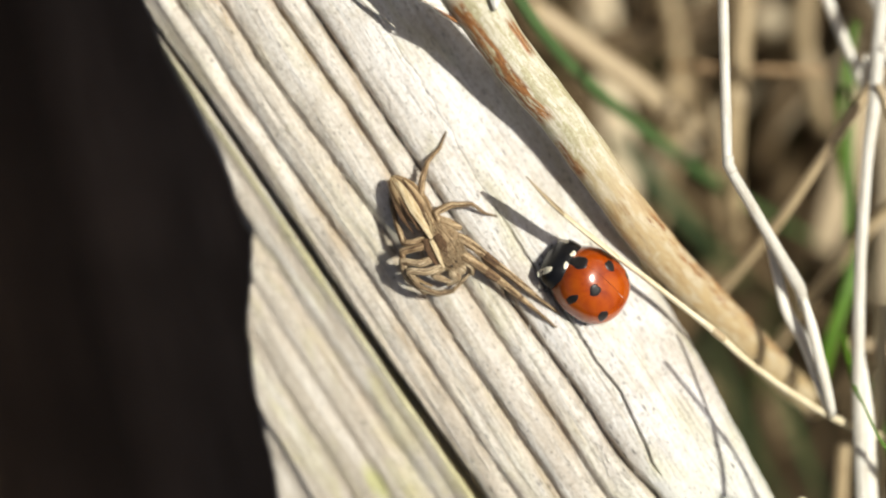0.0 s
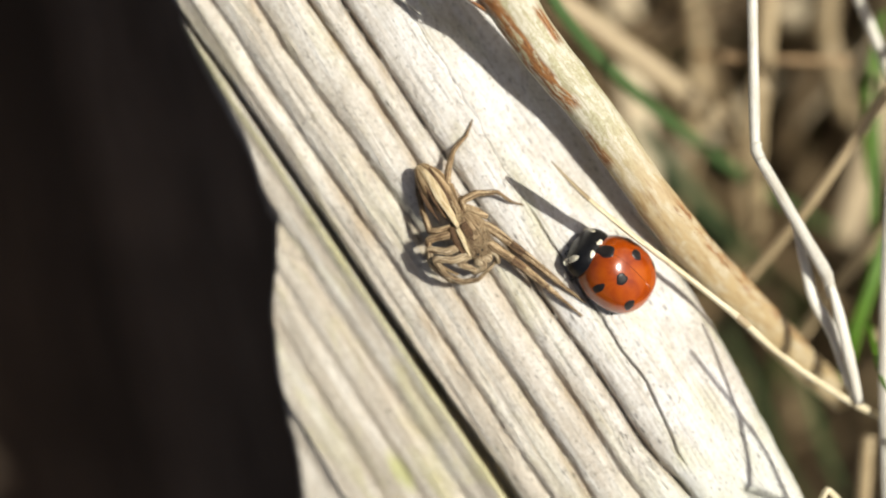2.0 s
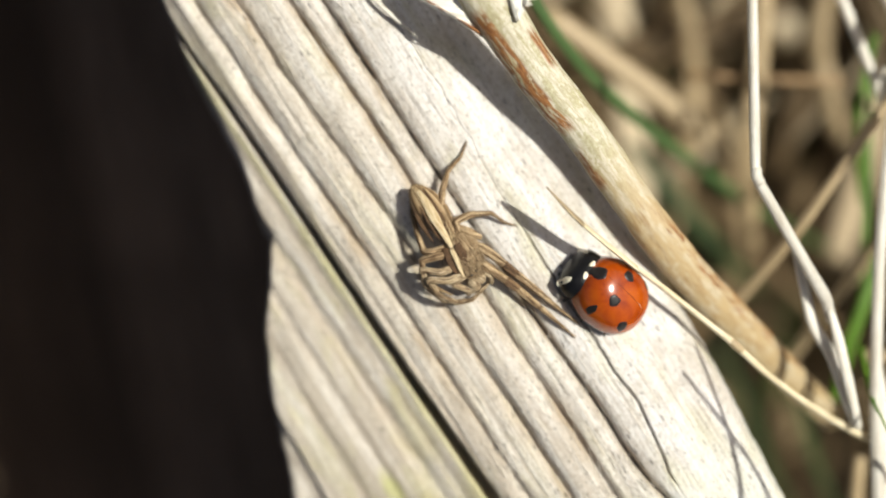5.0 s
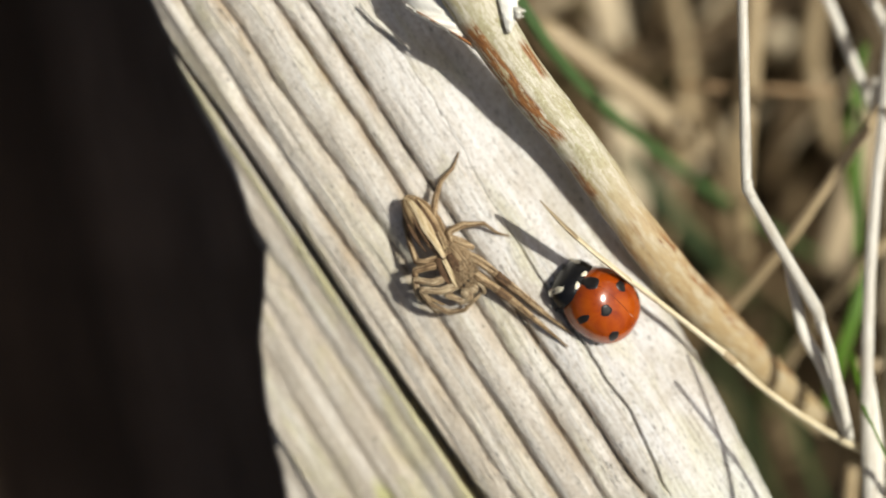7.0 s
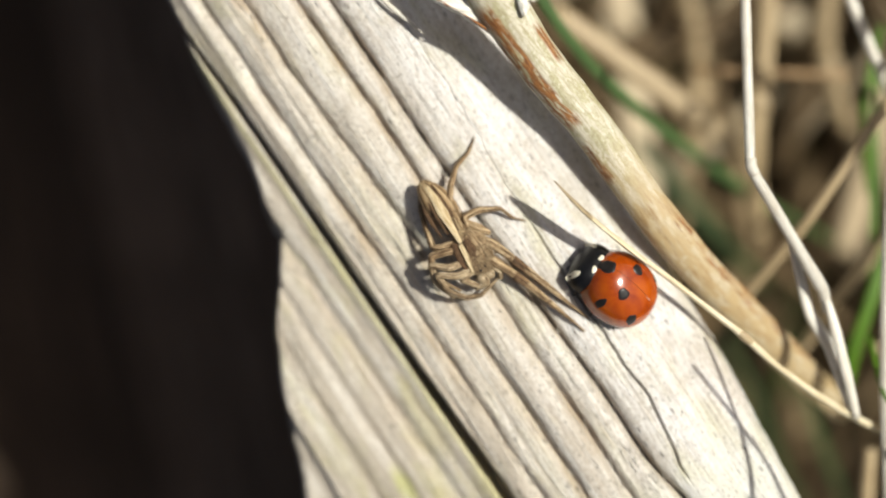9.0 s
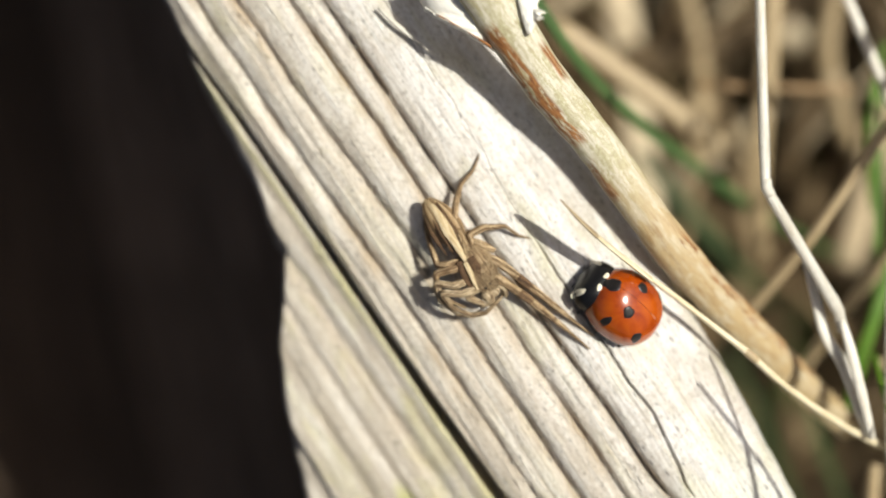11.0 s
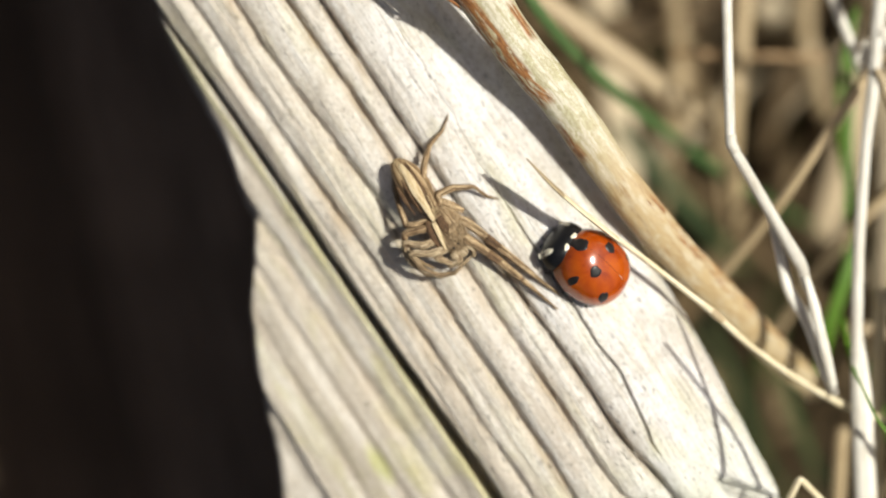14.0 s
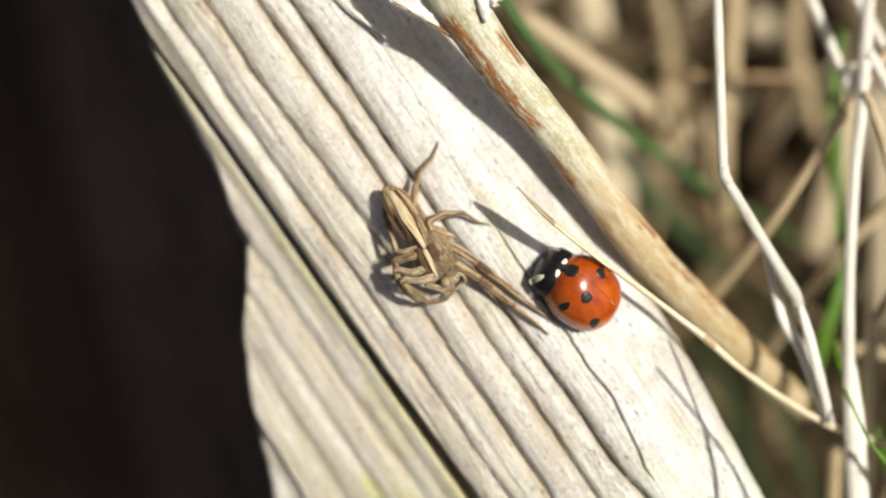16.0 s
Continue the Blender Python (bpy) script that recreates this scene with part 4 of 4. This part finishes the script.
def reed():
    ob = thing("reed_stalk", V(11.94, 1.63, 0.30), "dry cream reed stalk with rust-brown stains lying across the log", "reed")
    line = smooth_line([V(-3.48, 24.45, 4.80), V(-1.25, 21.06, 5.00), V(0.52, 18.50, 4.90), V(2.02, 16.47, 4.20), V(4.76, 12.89, 2.50), V(8.25, 8.95, 1.30), V(11.26, 4.98, 0.60), V(13.89, 1.64, -0.10), V(17.53, -2.02, -2.20), V(21.67, -5.52, -5.00), V(26.31, -9.39, -8.50), V(31.69, -13.51, -13.00)], 9)
    body = stalk("stem", line, [1.7, 1.7, 1.72, 1.7, 1.55, 1.45, 1.42, 1.42, 1.4, 1.35, 1.25, 1.0], REED, None, sides=28, flat=0.6, ridges=9, ridge=0.02, wobble=0.02, seed=2)
    left = smooth_line([V(-4.73, 20.28, 2.80), V(-3.57, 17.91, 3.20), V(-2.33, 16.85, 3.90), V(-1.08, 16.07, 4.30), V(0.15, 15.40, 4.00), V(1.32, 14.72, 3.40), V(2.52, 13.50, 2.70)], 6)
    right = smooth_line([V(0.21, 18.95, 7.00), V(1.11, 17.46, 6.60), V(1.73, 16.57, 6.30), V(2.21, 15.97, 6.10), V(2.84, 15.11, 5.80), V(3.29, 14.30, 5.50), V(3.53, 13.34, 5.20)], 6)
    verts, faces, grain = [], [], []
    rnd = random.Random(2)
    for i, (a, b) in enumerate(zip(left, right)):
        rag = V(0.07 * noise.noise(Vector((i * 0.23, 0, 1))), 0.07 * noise.noise(Vector((i * 0.23, 5, 1))), 0)
        for k in range(9):
            f = k / 8
            p = a.lerp(b, f) + rag * (1 - f) ** 4
            p.z = a.z + ((4.5 - 1.8 * max(0.0, i / len(left) - 0.5) * 2) * MM - a.z) * min(1.0, f / 0.4) ** 0.6 + 0.3 * MM * noise.noise(Vector((i * 0.4, f * 6, 2)))
            verts += [p, p - V(0, 0, 0.09)]
            grain += [(i * 0.4, f * 5, 1)] * 2
    for i in range(len(left) - 1):
        for k in range(8):
            a, b = (i * 9 + k) * 2, ((i + 1) * 9 + k) * 2
            faces += [(a, a + 2, b + 2, b), (a + 1, b + 1, b + 3, a + 3)]
        a, b = i * 18, (i + 1) * 18
        faces += [(a, b, b + 1, a + 1), (a + 16, a + 17, b + 17, b + 16)]
    husk = mesh_object("leaf_sheath", verts, faces, PAPER, None, "torn papery pale leaf sheath", grain)
    rim = []
    for k in range(5):
        i = 8 + k * 5
        way = (left[i + 2] - left[i - 2]).normalized()
        out = (left[i] - right[i]).normalized()
        base, wide = left[i].lerp(right[i], 0.06), rnd.uniform(0.5, 0.9)
        tip = base + out * rnd.uniform(0.25, 0.6) * MM + V(0, 0, rnd.uniform(-0.1, 0.3))
        flap = membrane([base - way * wide * MM, base + V(0, 0, 0.25), base + way * wide * MM], [tip - way * wide * 0.5 * MM, tip, tip + way * wide * 0.3 * MM], 20 + k, "ragged pale flap of the sheath")
        flap.parent = husk
        rim.append(flap)
    edge = [left[i].lerp(right[i], 0.05) + V(0, 0, 0.25) for i in range(9, 34)]
    rim.append(stalk("rim", edge, [0.04, 0.08, 0.06, 0.09, 0.05], RUST, husk, "thin brown rim of the sheath", sides=6, wobble=0.3, seed=9))
    tuft = [membrane([V(2.45, 18.3, 5.6), V(2.75, 17.2, 5.5), V(3.0, 16.3, 5.3), V(3.3, 15.6, 5.0)], [V(4.45, 18.5, 5.3), V(4.25, 17.3, 5.3), V(4.0, 16.4, 5.2), V(3.65, 15.65, 4.9)], 3, "white torn membrane"),
            membrane([V(3.6, 17.2, 5.5), V(3.7, 16.8, 5.5), V(3.8, 16.5, 5.4)], [V(4.6, 16.9, 5.7), V(4.35, 16.5, 5.7), V(4.1, 16.3, 5.6)], 5, "curled white torn flap")]
    tuft.append(stalk("torn_shred", smooth_line([V(-6.84, 18.60, 0.90), V(-5.98, 17.67, 0.85), V(-4.57, 16.50, 0.80), V(-3.31, 15.42, 0.70)], 5), [0.15, 0.18, 0.15, 0.05], STRAW_PALE, None, "thin torn shred lying on the log", sides=8, flat=0.4, wobble=0.1, seed=77))
    adopt(ob, body, husk, *tuft)
    for part_of in rim:
        part_of.matrix_parent_inverse = Matrix.Identity(4)
    return ob


reed()


# ---- single stalks and blades ----
def single(name, label, category, material, line, radii, group="", **kw):
    ob = stalk(name, line, radii, material, None, "", **kw)
    base = line[-1].copy()
    ob.data.transform(Matrix.Translation(-base))
    ob.location = base
    return tagged(ob, label, category, group)


straw_line = smooth_line([V(5.42, 4.79, 4.60), V(7.54, 2.74, 3.90), V(10.59, 0.42, 2.50), V(14.00, -1.93, 0.90), V(17.55, -4.58, 0.10), V(19.37, -5.96, -0.30), V(22.15, -8.28, -1.20), V(26.48, -11.12, -3.00), V(31.09, -13.45, -5.00), V(37.79, -15.78, -9.00)], 8)
straw = thing("straw", straw_line[-1], "thin cream straw with a bent node beside the ladybird", "straw")
adopt(straw,
      stalk("stem", straw_line[14:], [0.2, 0.21, 0.23, 0.27, 0.25, 0.27, 0.3, 0.32], STRAW_CREAM, None, "cream round stem", sides=10, ridges=4, ridge=0.06, wobble=0.04, seed=11),
      stalk("blade", straw_line[:20], [0.035, 0.11, 0.14, 0.15, 0.16], STRAW_CREAM, None, "narrow upright leaf blade with a brown point", sides=12, lean=-0.2, flat=4.6, wobble=0.04, seed=17),
      stalk("node", straw_line[38:43], [0.24, 0.31, 0.33, 0.25], STRAW_TAN, None, "swollen tan node", sides=10, wobble=0.05, seed=18),
      stalk("point", straw_line[:10], [0.045, 0.10, 0.135, 0.15], STRAW_TAN, None, "withered brown point", sides=12, lean=-0.2, flat=4.7, seed=19))
pale_stem = single("grass_stalk", "bleached white dry stem with a sharp bend", "grass stem", STRAW_PALE,
                   bent_line([V(19.26, 21.96, 1.20), V(19.98, 5.92, 0.20), V(25.86, -2.91, -1.80), V(26.38, -4.41, -2.30)], 10),
                   [0.37, 0.38, 0.38, 0.4, 0.46, 0.36], "dry stems", sides=10, flat=0.6, ridges=3, ridge=0.06, seed=12)
bend = stalk("node", bent_line([V(20.01, 6.54, 0.30), V(20.05, 5.92, 0.25), V(20.39, 5.37, 0.15)], 4, 0.2), [0.385, 0.41, 0.385], STRAW_PALE, None, "swollen bend in the stalk", sides=10, flat=0.65, seed=12)
spur = stalk("leaf", smooth_line([V(26.11, -3.48, -1.80), V(26.76, -5.77, -1.80), V(27.58, -8.78, -2.00), V(28.93, -12.42, -3.30)], 6), [0.25, 0.4, 0.4, 0.25], STRAW_PALE, None, "narrow bleached leaf", sides=8, flat=0.4, ridges=3, seed=14)
adopt(pale_stem, bend, spur)
pale_leaf = single("dry_leaf", "bleached flat dry grass leaf", "grass leaf", STRAW_PALE,
                   smooth_line([V(23.42, 0.86, -1.60), V(24.58, -2.24, -2.60), V(25.33, -4.73, -2.80), V(26.57, -6.85, -2.80), V(27.65, -9.93, -2.80), V(28.89, -12.39, -3.80)], 8),
                   [0.25, 0.4, 0.42, 0.45, 0.4, 0.25], "dry stems", sides=10, flat=0.35, ridges=3, ridge=0.08, seed=13)
white_stem = thing("grass_stalk", V(32.86, -31.91, -5.60), "white bleached grass stalk with a pleated sheath", "grass stalk", "dry stems")
adopt(white_stem,
      stalk("stem", smooth_line([V(34.50, 25.43, -6.60), V(33.43, 17.62, -5.60), V(32.59, 11.15, -4.80), V(31.81, 5.98, -4.40), V(31.08, -1.39, -3.80), V(30.86, -8.36, -3.60), V(30.95, -13.39, -3.60), V(31.59, -21.97, -4.20), V(32.86, -31.91, -5.60)], 9),
            [0.48, 0.46, 0.46, 0.4, 0.4, 0.42, 0.45, 0.45, 0.45], STRAW_PALE, None, "white stem", sides=14, flat=0.6, ridges=5, ridge=0.12, wobble=0.02, seed=15),
      stalk("sheath", smooth_line([V(31.34, -7.14, -4.00), V(31.53, -10.53, -4.05), V(31.67, -13.49, -4.10), V(32.24, -22.10, -4.60), V(33.51, -32.08, -6.00)], 8), [0.04, 0.42, 0.62, 0.66, 0.7], STRAW_PALE, None, "pleated pale leaf sheath", sides=16, flat=0.45, ridges=7, ridge=0.12, wobble=0.02, seed=25))
single("grass_stalk", "short bleached cut stem", "grass stem", STRAW_PALE,
                  smooth_line([V(28.07, 26.26, -9.00), V(30.56, 20.39, -9.00), V(33.85, 13.01, -9.50)], 8), [0.42, 0.42, 0.4], "dry stems", sides=10, flat=0.7, ridges=4, seed=18)
single("grass_stalk", "tan dry stem crossing behind the white stems", "grass stem", STRAW_TAN,
                   smooth_line([V(36.17, 17.14, -6.00), V(32.97, 12.37, -6.60), V(29.15, 6.00, -8.00), V(26.59, 1.11, -10.80), V(22.93, -5.25, -15.80)], 8), [0.40, 0.41, 0.43, 0.43, 0.43], "dry stems", sides=9, seed=19)
single("grass_stalk", "tan dry stem low among the grass", "grass stem", STRAW_TAN,
                 smooth_line([V(40.22, 6.15, -12.00), V(35.95, 1.40, -14.00), V(32.38, -3.90, -16.00), V(30.32, -9.27, -20.00)], 8), [0.5, 0.5, 0.5, 0.5], "dry stems", sides=9, seed=20)
single("grass_stalk", "thin tan stem leaning on the white stem", "grass stem", STRAW_TAN,
                   smooth_line([V(37.29, 0.04, -8.00), V(34.98, -5.76, -8.00), V(33.73, -9.33, -8.00), V(33.41, -12.54, -8.60), V(34.85, -15.98, -10.00)], 8), [0.25, 0.25, 0.24, 0.2, 0.16], "dry stems", sides=8, seed=21)
single("bent_stub", "short bent cream stalk low beside the log", "grass stem", STRAW_CREAM,
                  bent_line([V(21.48, -28.27, -3.00), V(25.64, -17.84, -1.00), V(35.43, -27.05, -6.00)], 6, 0.3), [0.22, 0.25, 0.22], "dry stems", sides=8, ridges=3, seed=22)
single("green_blade", "long cool-green grass blade behind the reed", "grass blade", GREEN_BLUE,
                    smooth_line([V(3.97, 21.58, -4.00), V(7.63, 17.44, -8.00), V(12.42, 13.85, -13.00), V(19.23, 10.03, -19.00), V(29.16, 5.42, -28.00), V(41.75, 1.02, -40.00)], 8),
                    [0.4, 0.45, 0.5, 0.55, 0.5, 0.3], "green blades", sides=10, flat=0.3, seed=23)
for pts, rad in (
        ([V(35.41, 15.66, -15.00), V(35.07, 8.83, -15.00), V(34.92, 2.00, -15.00), V(35.15, -3.90, -16.00)], 0.36),
        ([V(35.02, 0.52, -13.00), V(33.93, -3.76, -13.00), V(32.95, -8.05, -14.00), V(32.88, -12.29, -16.00)], 0.62),
        ([V(31.58, -6.65, -8.00), V(30.53, -10.11, -3.50), V(30.26, -11.32, -1.20), V(31.22, -13.51, -1.00), V(33.46, -16.34, -2.20), V(35.95, -21.67, -6.00)], 0.16),
):
    single("green_blade", "fresh green grass blade among dry stems", "grass blade", GREEN,
           smooth_line(pts, 7), [rad * 0.6, rad, rad, rad * 0.7] if rad > 0.3 else [0.26, 0.22, 0.12, 0.12, 0.28, 0.26], "green blades", sides=8, flat=0.35, seed=int(rad * 100))


def below(px, py, z):
    """A place at height z (mm) below the wood, in line with a point of the wood's plane."""
    k = (67 - z) / 67
    return V(px * k, py * k, z)


for pts, rad in (
        ([(12.0, 8.0, -40), (15.5, 4.0, -42), (18.5, 0.5, -46), (21.5, -2.6, -52)], 0.9),
        ([(18.4, -6.0, -52), (20.6, -10.5, -56), (22.2, -15.0, -60), (24.6, -19.5, -66)], 0.55),
        ([(23.6, -9.0, -34), (24.9, -13.0, -38), (26.8, -18.0, -46)], 0.55),
        ([(29.2, 16.0, -14), (28.4, 12.6, -15), (28.0, 9.0, -16), (28.3, 4.0, -20)], 0.4),
        ([(29.6, -8.0, -10), (30.6, -11.5, -10), (32.0, -15.0, -12), (33.6, -19.0, -18)], 0.4)):
    single("green_blade", "dark green grass blade deep among dry stems", "grass blade", GREEN if rad < 0.5 else GREEN_DEEP,
           smooth_line([below(*p) for p in pts], 7), [rad * 0.6, rad, rad, rad * 0.5], "green blades", sides=8, flat=0.35, seed=int(rad * 90))


for pts, r, mat, words in (
        ([V(7.9, 22.6, -21.00), V(18.7, 15.6, -24.00), V(27.2, 10.2, -27.00)], 1.15, STRAW_TAN, "thick tan dry stalk deep in the grass"),
        ([V(27.9, 26.96, -20.00), V(27.7, 16.99, -22.00), V(27.6, 9.80, -24.00), V(29.9, 1.21, -30.00)], 1.0, STRAW_DULL, "upright tan stalk deep in the grass"),
        ([V(21.49, 17.20, -22.00), V(28.69, 17.08, -23.00), V(36.59, 17.05, -24.00)], 0.36, STRAW_BROWN, "level brown stalk deep in the grass"),
        ([V(25.6, 33.08, -44.00), V(27.9, 22.72, -46.00), V(28.2, 12.38, -52.00)], 1.0, STRAW_DULL, "upright pale stalk deep in the grass"),
        ([V(40.97, 31.29, -38.00), V(40.48, 24.25, -40.00), V(44.76, 13.93, -44.00)], 1.1, STRAW_DULL, "curved tan leaf deep in the grass"),
        ([V(33.78, -16.51, -13.00), V(33.92, -20.19, -14.00), V(35.50, -39.28, -20.00)], 0.55, STRAW_TAN, "short tan stub beside the log"),
        ([V(33.23, 15.46, -5.00), V(34.82, 13.72, -6.00), V(37.06, 10.39, -7.00)], 0.5, STRAW_PALE, "bleached cut stem among the grass"),
        ([V(32.61, 22.35, -8.00), V(35.53, 18.13, -9.00), V(39.20, 12.87, -10.00)], 0.45, STRAW_PALE, "bleached stem among the grass"),
        ([V(33.50, 15.21, -8.00), V(33.41, 13.87, -8.00), V(33.72, 12.48, -9.00)], 0.5, STRAW_PALE, "short pale stub among the grass"),
        ([V(32.66, 12.38, -4.50), V(33.34, 10.89, -4.50), V(34.86, 5.82, -5.00), V(35.73, -1.69, -6.00), V(36.09, -11.40, -7.00), V(36.71, -33.41, -9.00)], 0.3, STRAW_TAN, "thin tan stem forking from the white stem"),
        ([V(34.62, -4.42, -8.00), V(34.44, -11.55, -8.00), V(34.17, -33.41, -9.00)], 0.55, STRAW_CREAM, "pale stem behind the white stem"),
        ([V(35.35, -8.34, -16.00), V(38.31, -8.59, -16.00), V(42.26, -9.82, -16.00)], 0.5, STRAW_TAN, "level tan stalk among the stems")):
    line, seed = smooth_line(pts, 8), int(r * 70) + len(pts)
    if r < 1:
        single("grass_stalk", words, "grass stem", mat, line, [r * 0.9, r, r * 0.8], "dry stems", sides=9, flat=0.7, ridges=3, ridge=0.06, seed=seed)
        continue
    thick = thing("grass_stalk", line[-1], words, "grass stem", "dry stems")
    adopt(thick,
          stalk("stem", line, [r * 0.9, r, r * 0.8], mat, None, sides=9, flat=0.7, ridges=3, ridge=0.06, seed=seed),
          stalk("node", line[10:13], [r * 1.0, r * 1.12, r * 1.0], STRAW_TAN, None, "swollen brown node", sides=9, flat=0.75, seed=seed + 1))


stick_line = smooth_line([V(36.14, 8.09, -5.00), V(36.14, 7.11, -5.00), V(36.23, -2.53, -5.00), V(36.31, -15.37, -5.00), V(36.65, -23.24, -5.50), V(37.25, -33.18, -6.50)], 7)
stick = thing("flat_stick", stick_line[-1], "wide pale flattened dry stalk with a blunt top", "stalk", "dry stems")
adopt(stick,
      stalk("stem", stick_line, [0.5, 1.35, 1.4, 1.45, 1.4, 1.4], STRAW_PALE, None, "pale grey flattened stem", sides=16, flat=0.5, ridges=7, ridge=0.03, seed=61),
      stalk("rim", [p + V(-1.36, 0, 0.1) for p in stick_line[8:]], [0.12, 0.16, 0.14, 0.16], RUST, None, "thin rust-brown rim", sides=8, flat=0.8, wobble=0.1, seed=62))


# ---- grass that leans over the log from outside the view ----
def shade_blade(pts, height, radius):
    """A thin blade high above: the place of its shadow on the log, lifted towards the sun."""
    up = sun_from * (height / sun_from.z)
    line = [p + up * MM for p in smooth_line(pts, 6)]
    way = line[-1] - line[-5]
    way = Vector((way.x, way.y, 0)).normalized()
    out = [line[-1] + way * 0.03, line[-1] + way * 0.075 + Vector((0.02, 0, -0.012)), line[-1] + way * 0.10 + Vector((0.04, 0, -0.13))]
    return smooth_line([*line[::4], *out], 5)


for pts, h, r in (([V(15.81, -8.02, -0.80), V(18.24, -11.08, -1.00), V(20.32, -14.16, -1.20), V(21.72, -16.64, -1.40)], 27, 0.15), ([V(17.41, -6.02, -0.90), V(18.12, -8.45, -1.00), V(19.05, -12.09, -1.00), V(19.80, -17.40, -1.20)], 25, 0.17)):
    single("overhanging_blade", "thin dry grass blade leaning over the log", "grass blade", STRAW_TAN, shade_blade(pts, h, r), [r, r, r * 1.2], "overhanging blades", sides=6, seed=40)


# ---- dead grass litter below ----
def litter(count, seed):
    rnd = random.Random(seed)
    verts, faces, grain = [], [], []
    for i in range(count):
        z = rnd.uniform(-118, -48)
        spread = (67 - z) / 1681
        x = rnd.uniform(850, 1900)
        y = rnd.uniform(-350, 1250)
        p = Vector(((x - 784) * spread, -(y - 441) * spread, z))
        across, along = 0.838 * p.x + 0.545 * p.y, -0.545 * p.x + 0.838 * p.y
        if across < 14.5 or (across < 50 and along < -6 and (z > -95 or i % 2)):
            continue
        a = rnd.gauss(1.5, 0.55)
        d = Vector((math.cos(a), math.sin(a), rnd.gauss(0, 0.25)))
        length = rnd.uniform(20, 70)
        bow = Vector((rnd.gauss(0, 2), rnd.gauss(0, 2), rnd.gauss(0, 2)))
        r = rnd.choice([0.4, 0.7, 1.1, 1.6, 2.4])
        line = smooth_line([(p - d * length / 2) * MM, (p + bow) * MM, (p + d * length / 2) * MM], 4)
        v, f, g = sweep(line, [r * 0.7, r, r * 0.5], sides=6, flat=rnd.uniform(0.25, 0.8), seed=i)
        off = len(verts)
        verts += v
        grain += g
        faces += [tuple(k + off for k in q) for q in f]
    for i in range(900):
        p = Vector((rnd.uniform(-330, 330), rnd.uniform(-330, 330), rnd.uniform(-119, -106)))
        across, along = 0.838 * p.x + 0.545 * p.y, -0.545 * p.x + 0.838 * p.y
        if -300 < across < 75 and abs(along) < 260:
            continue
        a = rnd.uniform(0, 6.28)
        d = Vector((math.cos(a), math.sin(a), rnd.gauss(0.05, 0.12))) * rnd.uniform(12, 35)
        line = smooth_line([(p - d) * MM, (p + Vector((0, 0, rnd.uniform(1, 8)))) * MM, (p + d) * MM], 3)
        v, f, g = sweep(line, [0.5, rnd.choice([0.5, 0.9, 1.4]), 0.3], sides=5, flat=0.4, seed=i)
        off = len(verts)
        verts += v
        grain += g
        faces += [tuple(k + off for k in q) for q in f]
    tagged(mesh_object("dead_grass", verts, faces, LITTER, grain=grain), "tangled dead brown and straw-coloured grass", "dead grass", kind="stuff")


litter(760, 3)


# ---- wind ----
SWAY = [(0.0, 0.00, 0.00), (0.5, -0.08, 0.01), (1.0, -0.09, 0.25), (1.5, -0.00, 0.15), (2.0, 0.02, 0.22), (2.5, 0.07, 0.11), (3.0, 0.19, -0.02), (3.5, 0.05, 0.2), (4.0, 0.21, 0.02),
        (6.5, 0.82, -0.04), (7.0, 0.62, -0.17), (7.5, 0.09, 0.14), (8.0, 0.28, 0.06), (8.5, -0.46, 0.30), (9.0, -0.30, 0.12), (11.5, 0.47, -0.10), (12.0, -0.19, 0.10), (12.5, -0.61, 0.32),
        (13.0, -0.51, 0.24), (13.5, 0.01, 0.10), (14.0, 0.24, 0.30), (14.5, 0.02, 0.22), (15.0, 0.16, 0.35), (15.5, 0.37, 0.03), (16.0, 0.49, -0.21)]

STRAW_SWAY = [(0.0, 0.03, -0.03), (0.5, 0.03, 0.0), (1.0, -0.10, 0.2), (1.5, -0.10, 0.2), (2.5, -0.07, 0.17), (3.0, 0.03, 0.0), (4.0, -0.03, -0.03), (6.5, 0.13, -0.18), (7.0, 0.14, -0.24), (7.5, -0.03, 0.1),
              (8.0, 0.03, 0.03), (9.0, 0.0, 0.0), (11.5, 0.06, -0.03), (12.5, -0.05, 0.03), (13.5, 0.0, 0.0), (15.0, 0.0, -0.03), (16.0, 0.03, -0.1)]


def motions():
    """The straw, the dry stem and leaf tremble in the wind; the rest stays still."""
    base = straw.location.copy()
    walk(straw, [(t, Matrix.Translation(base + V(x, y, 0))) for t, x, y in STRAW_SWAY])
    for ob in (pale_stem, pale_leaf):
        base = ob.location.copy()
        walk(ob, [(t, Matrix.Translation(base + V(x, y, 0))) for t, x, y in SWAY])


motions()
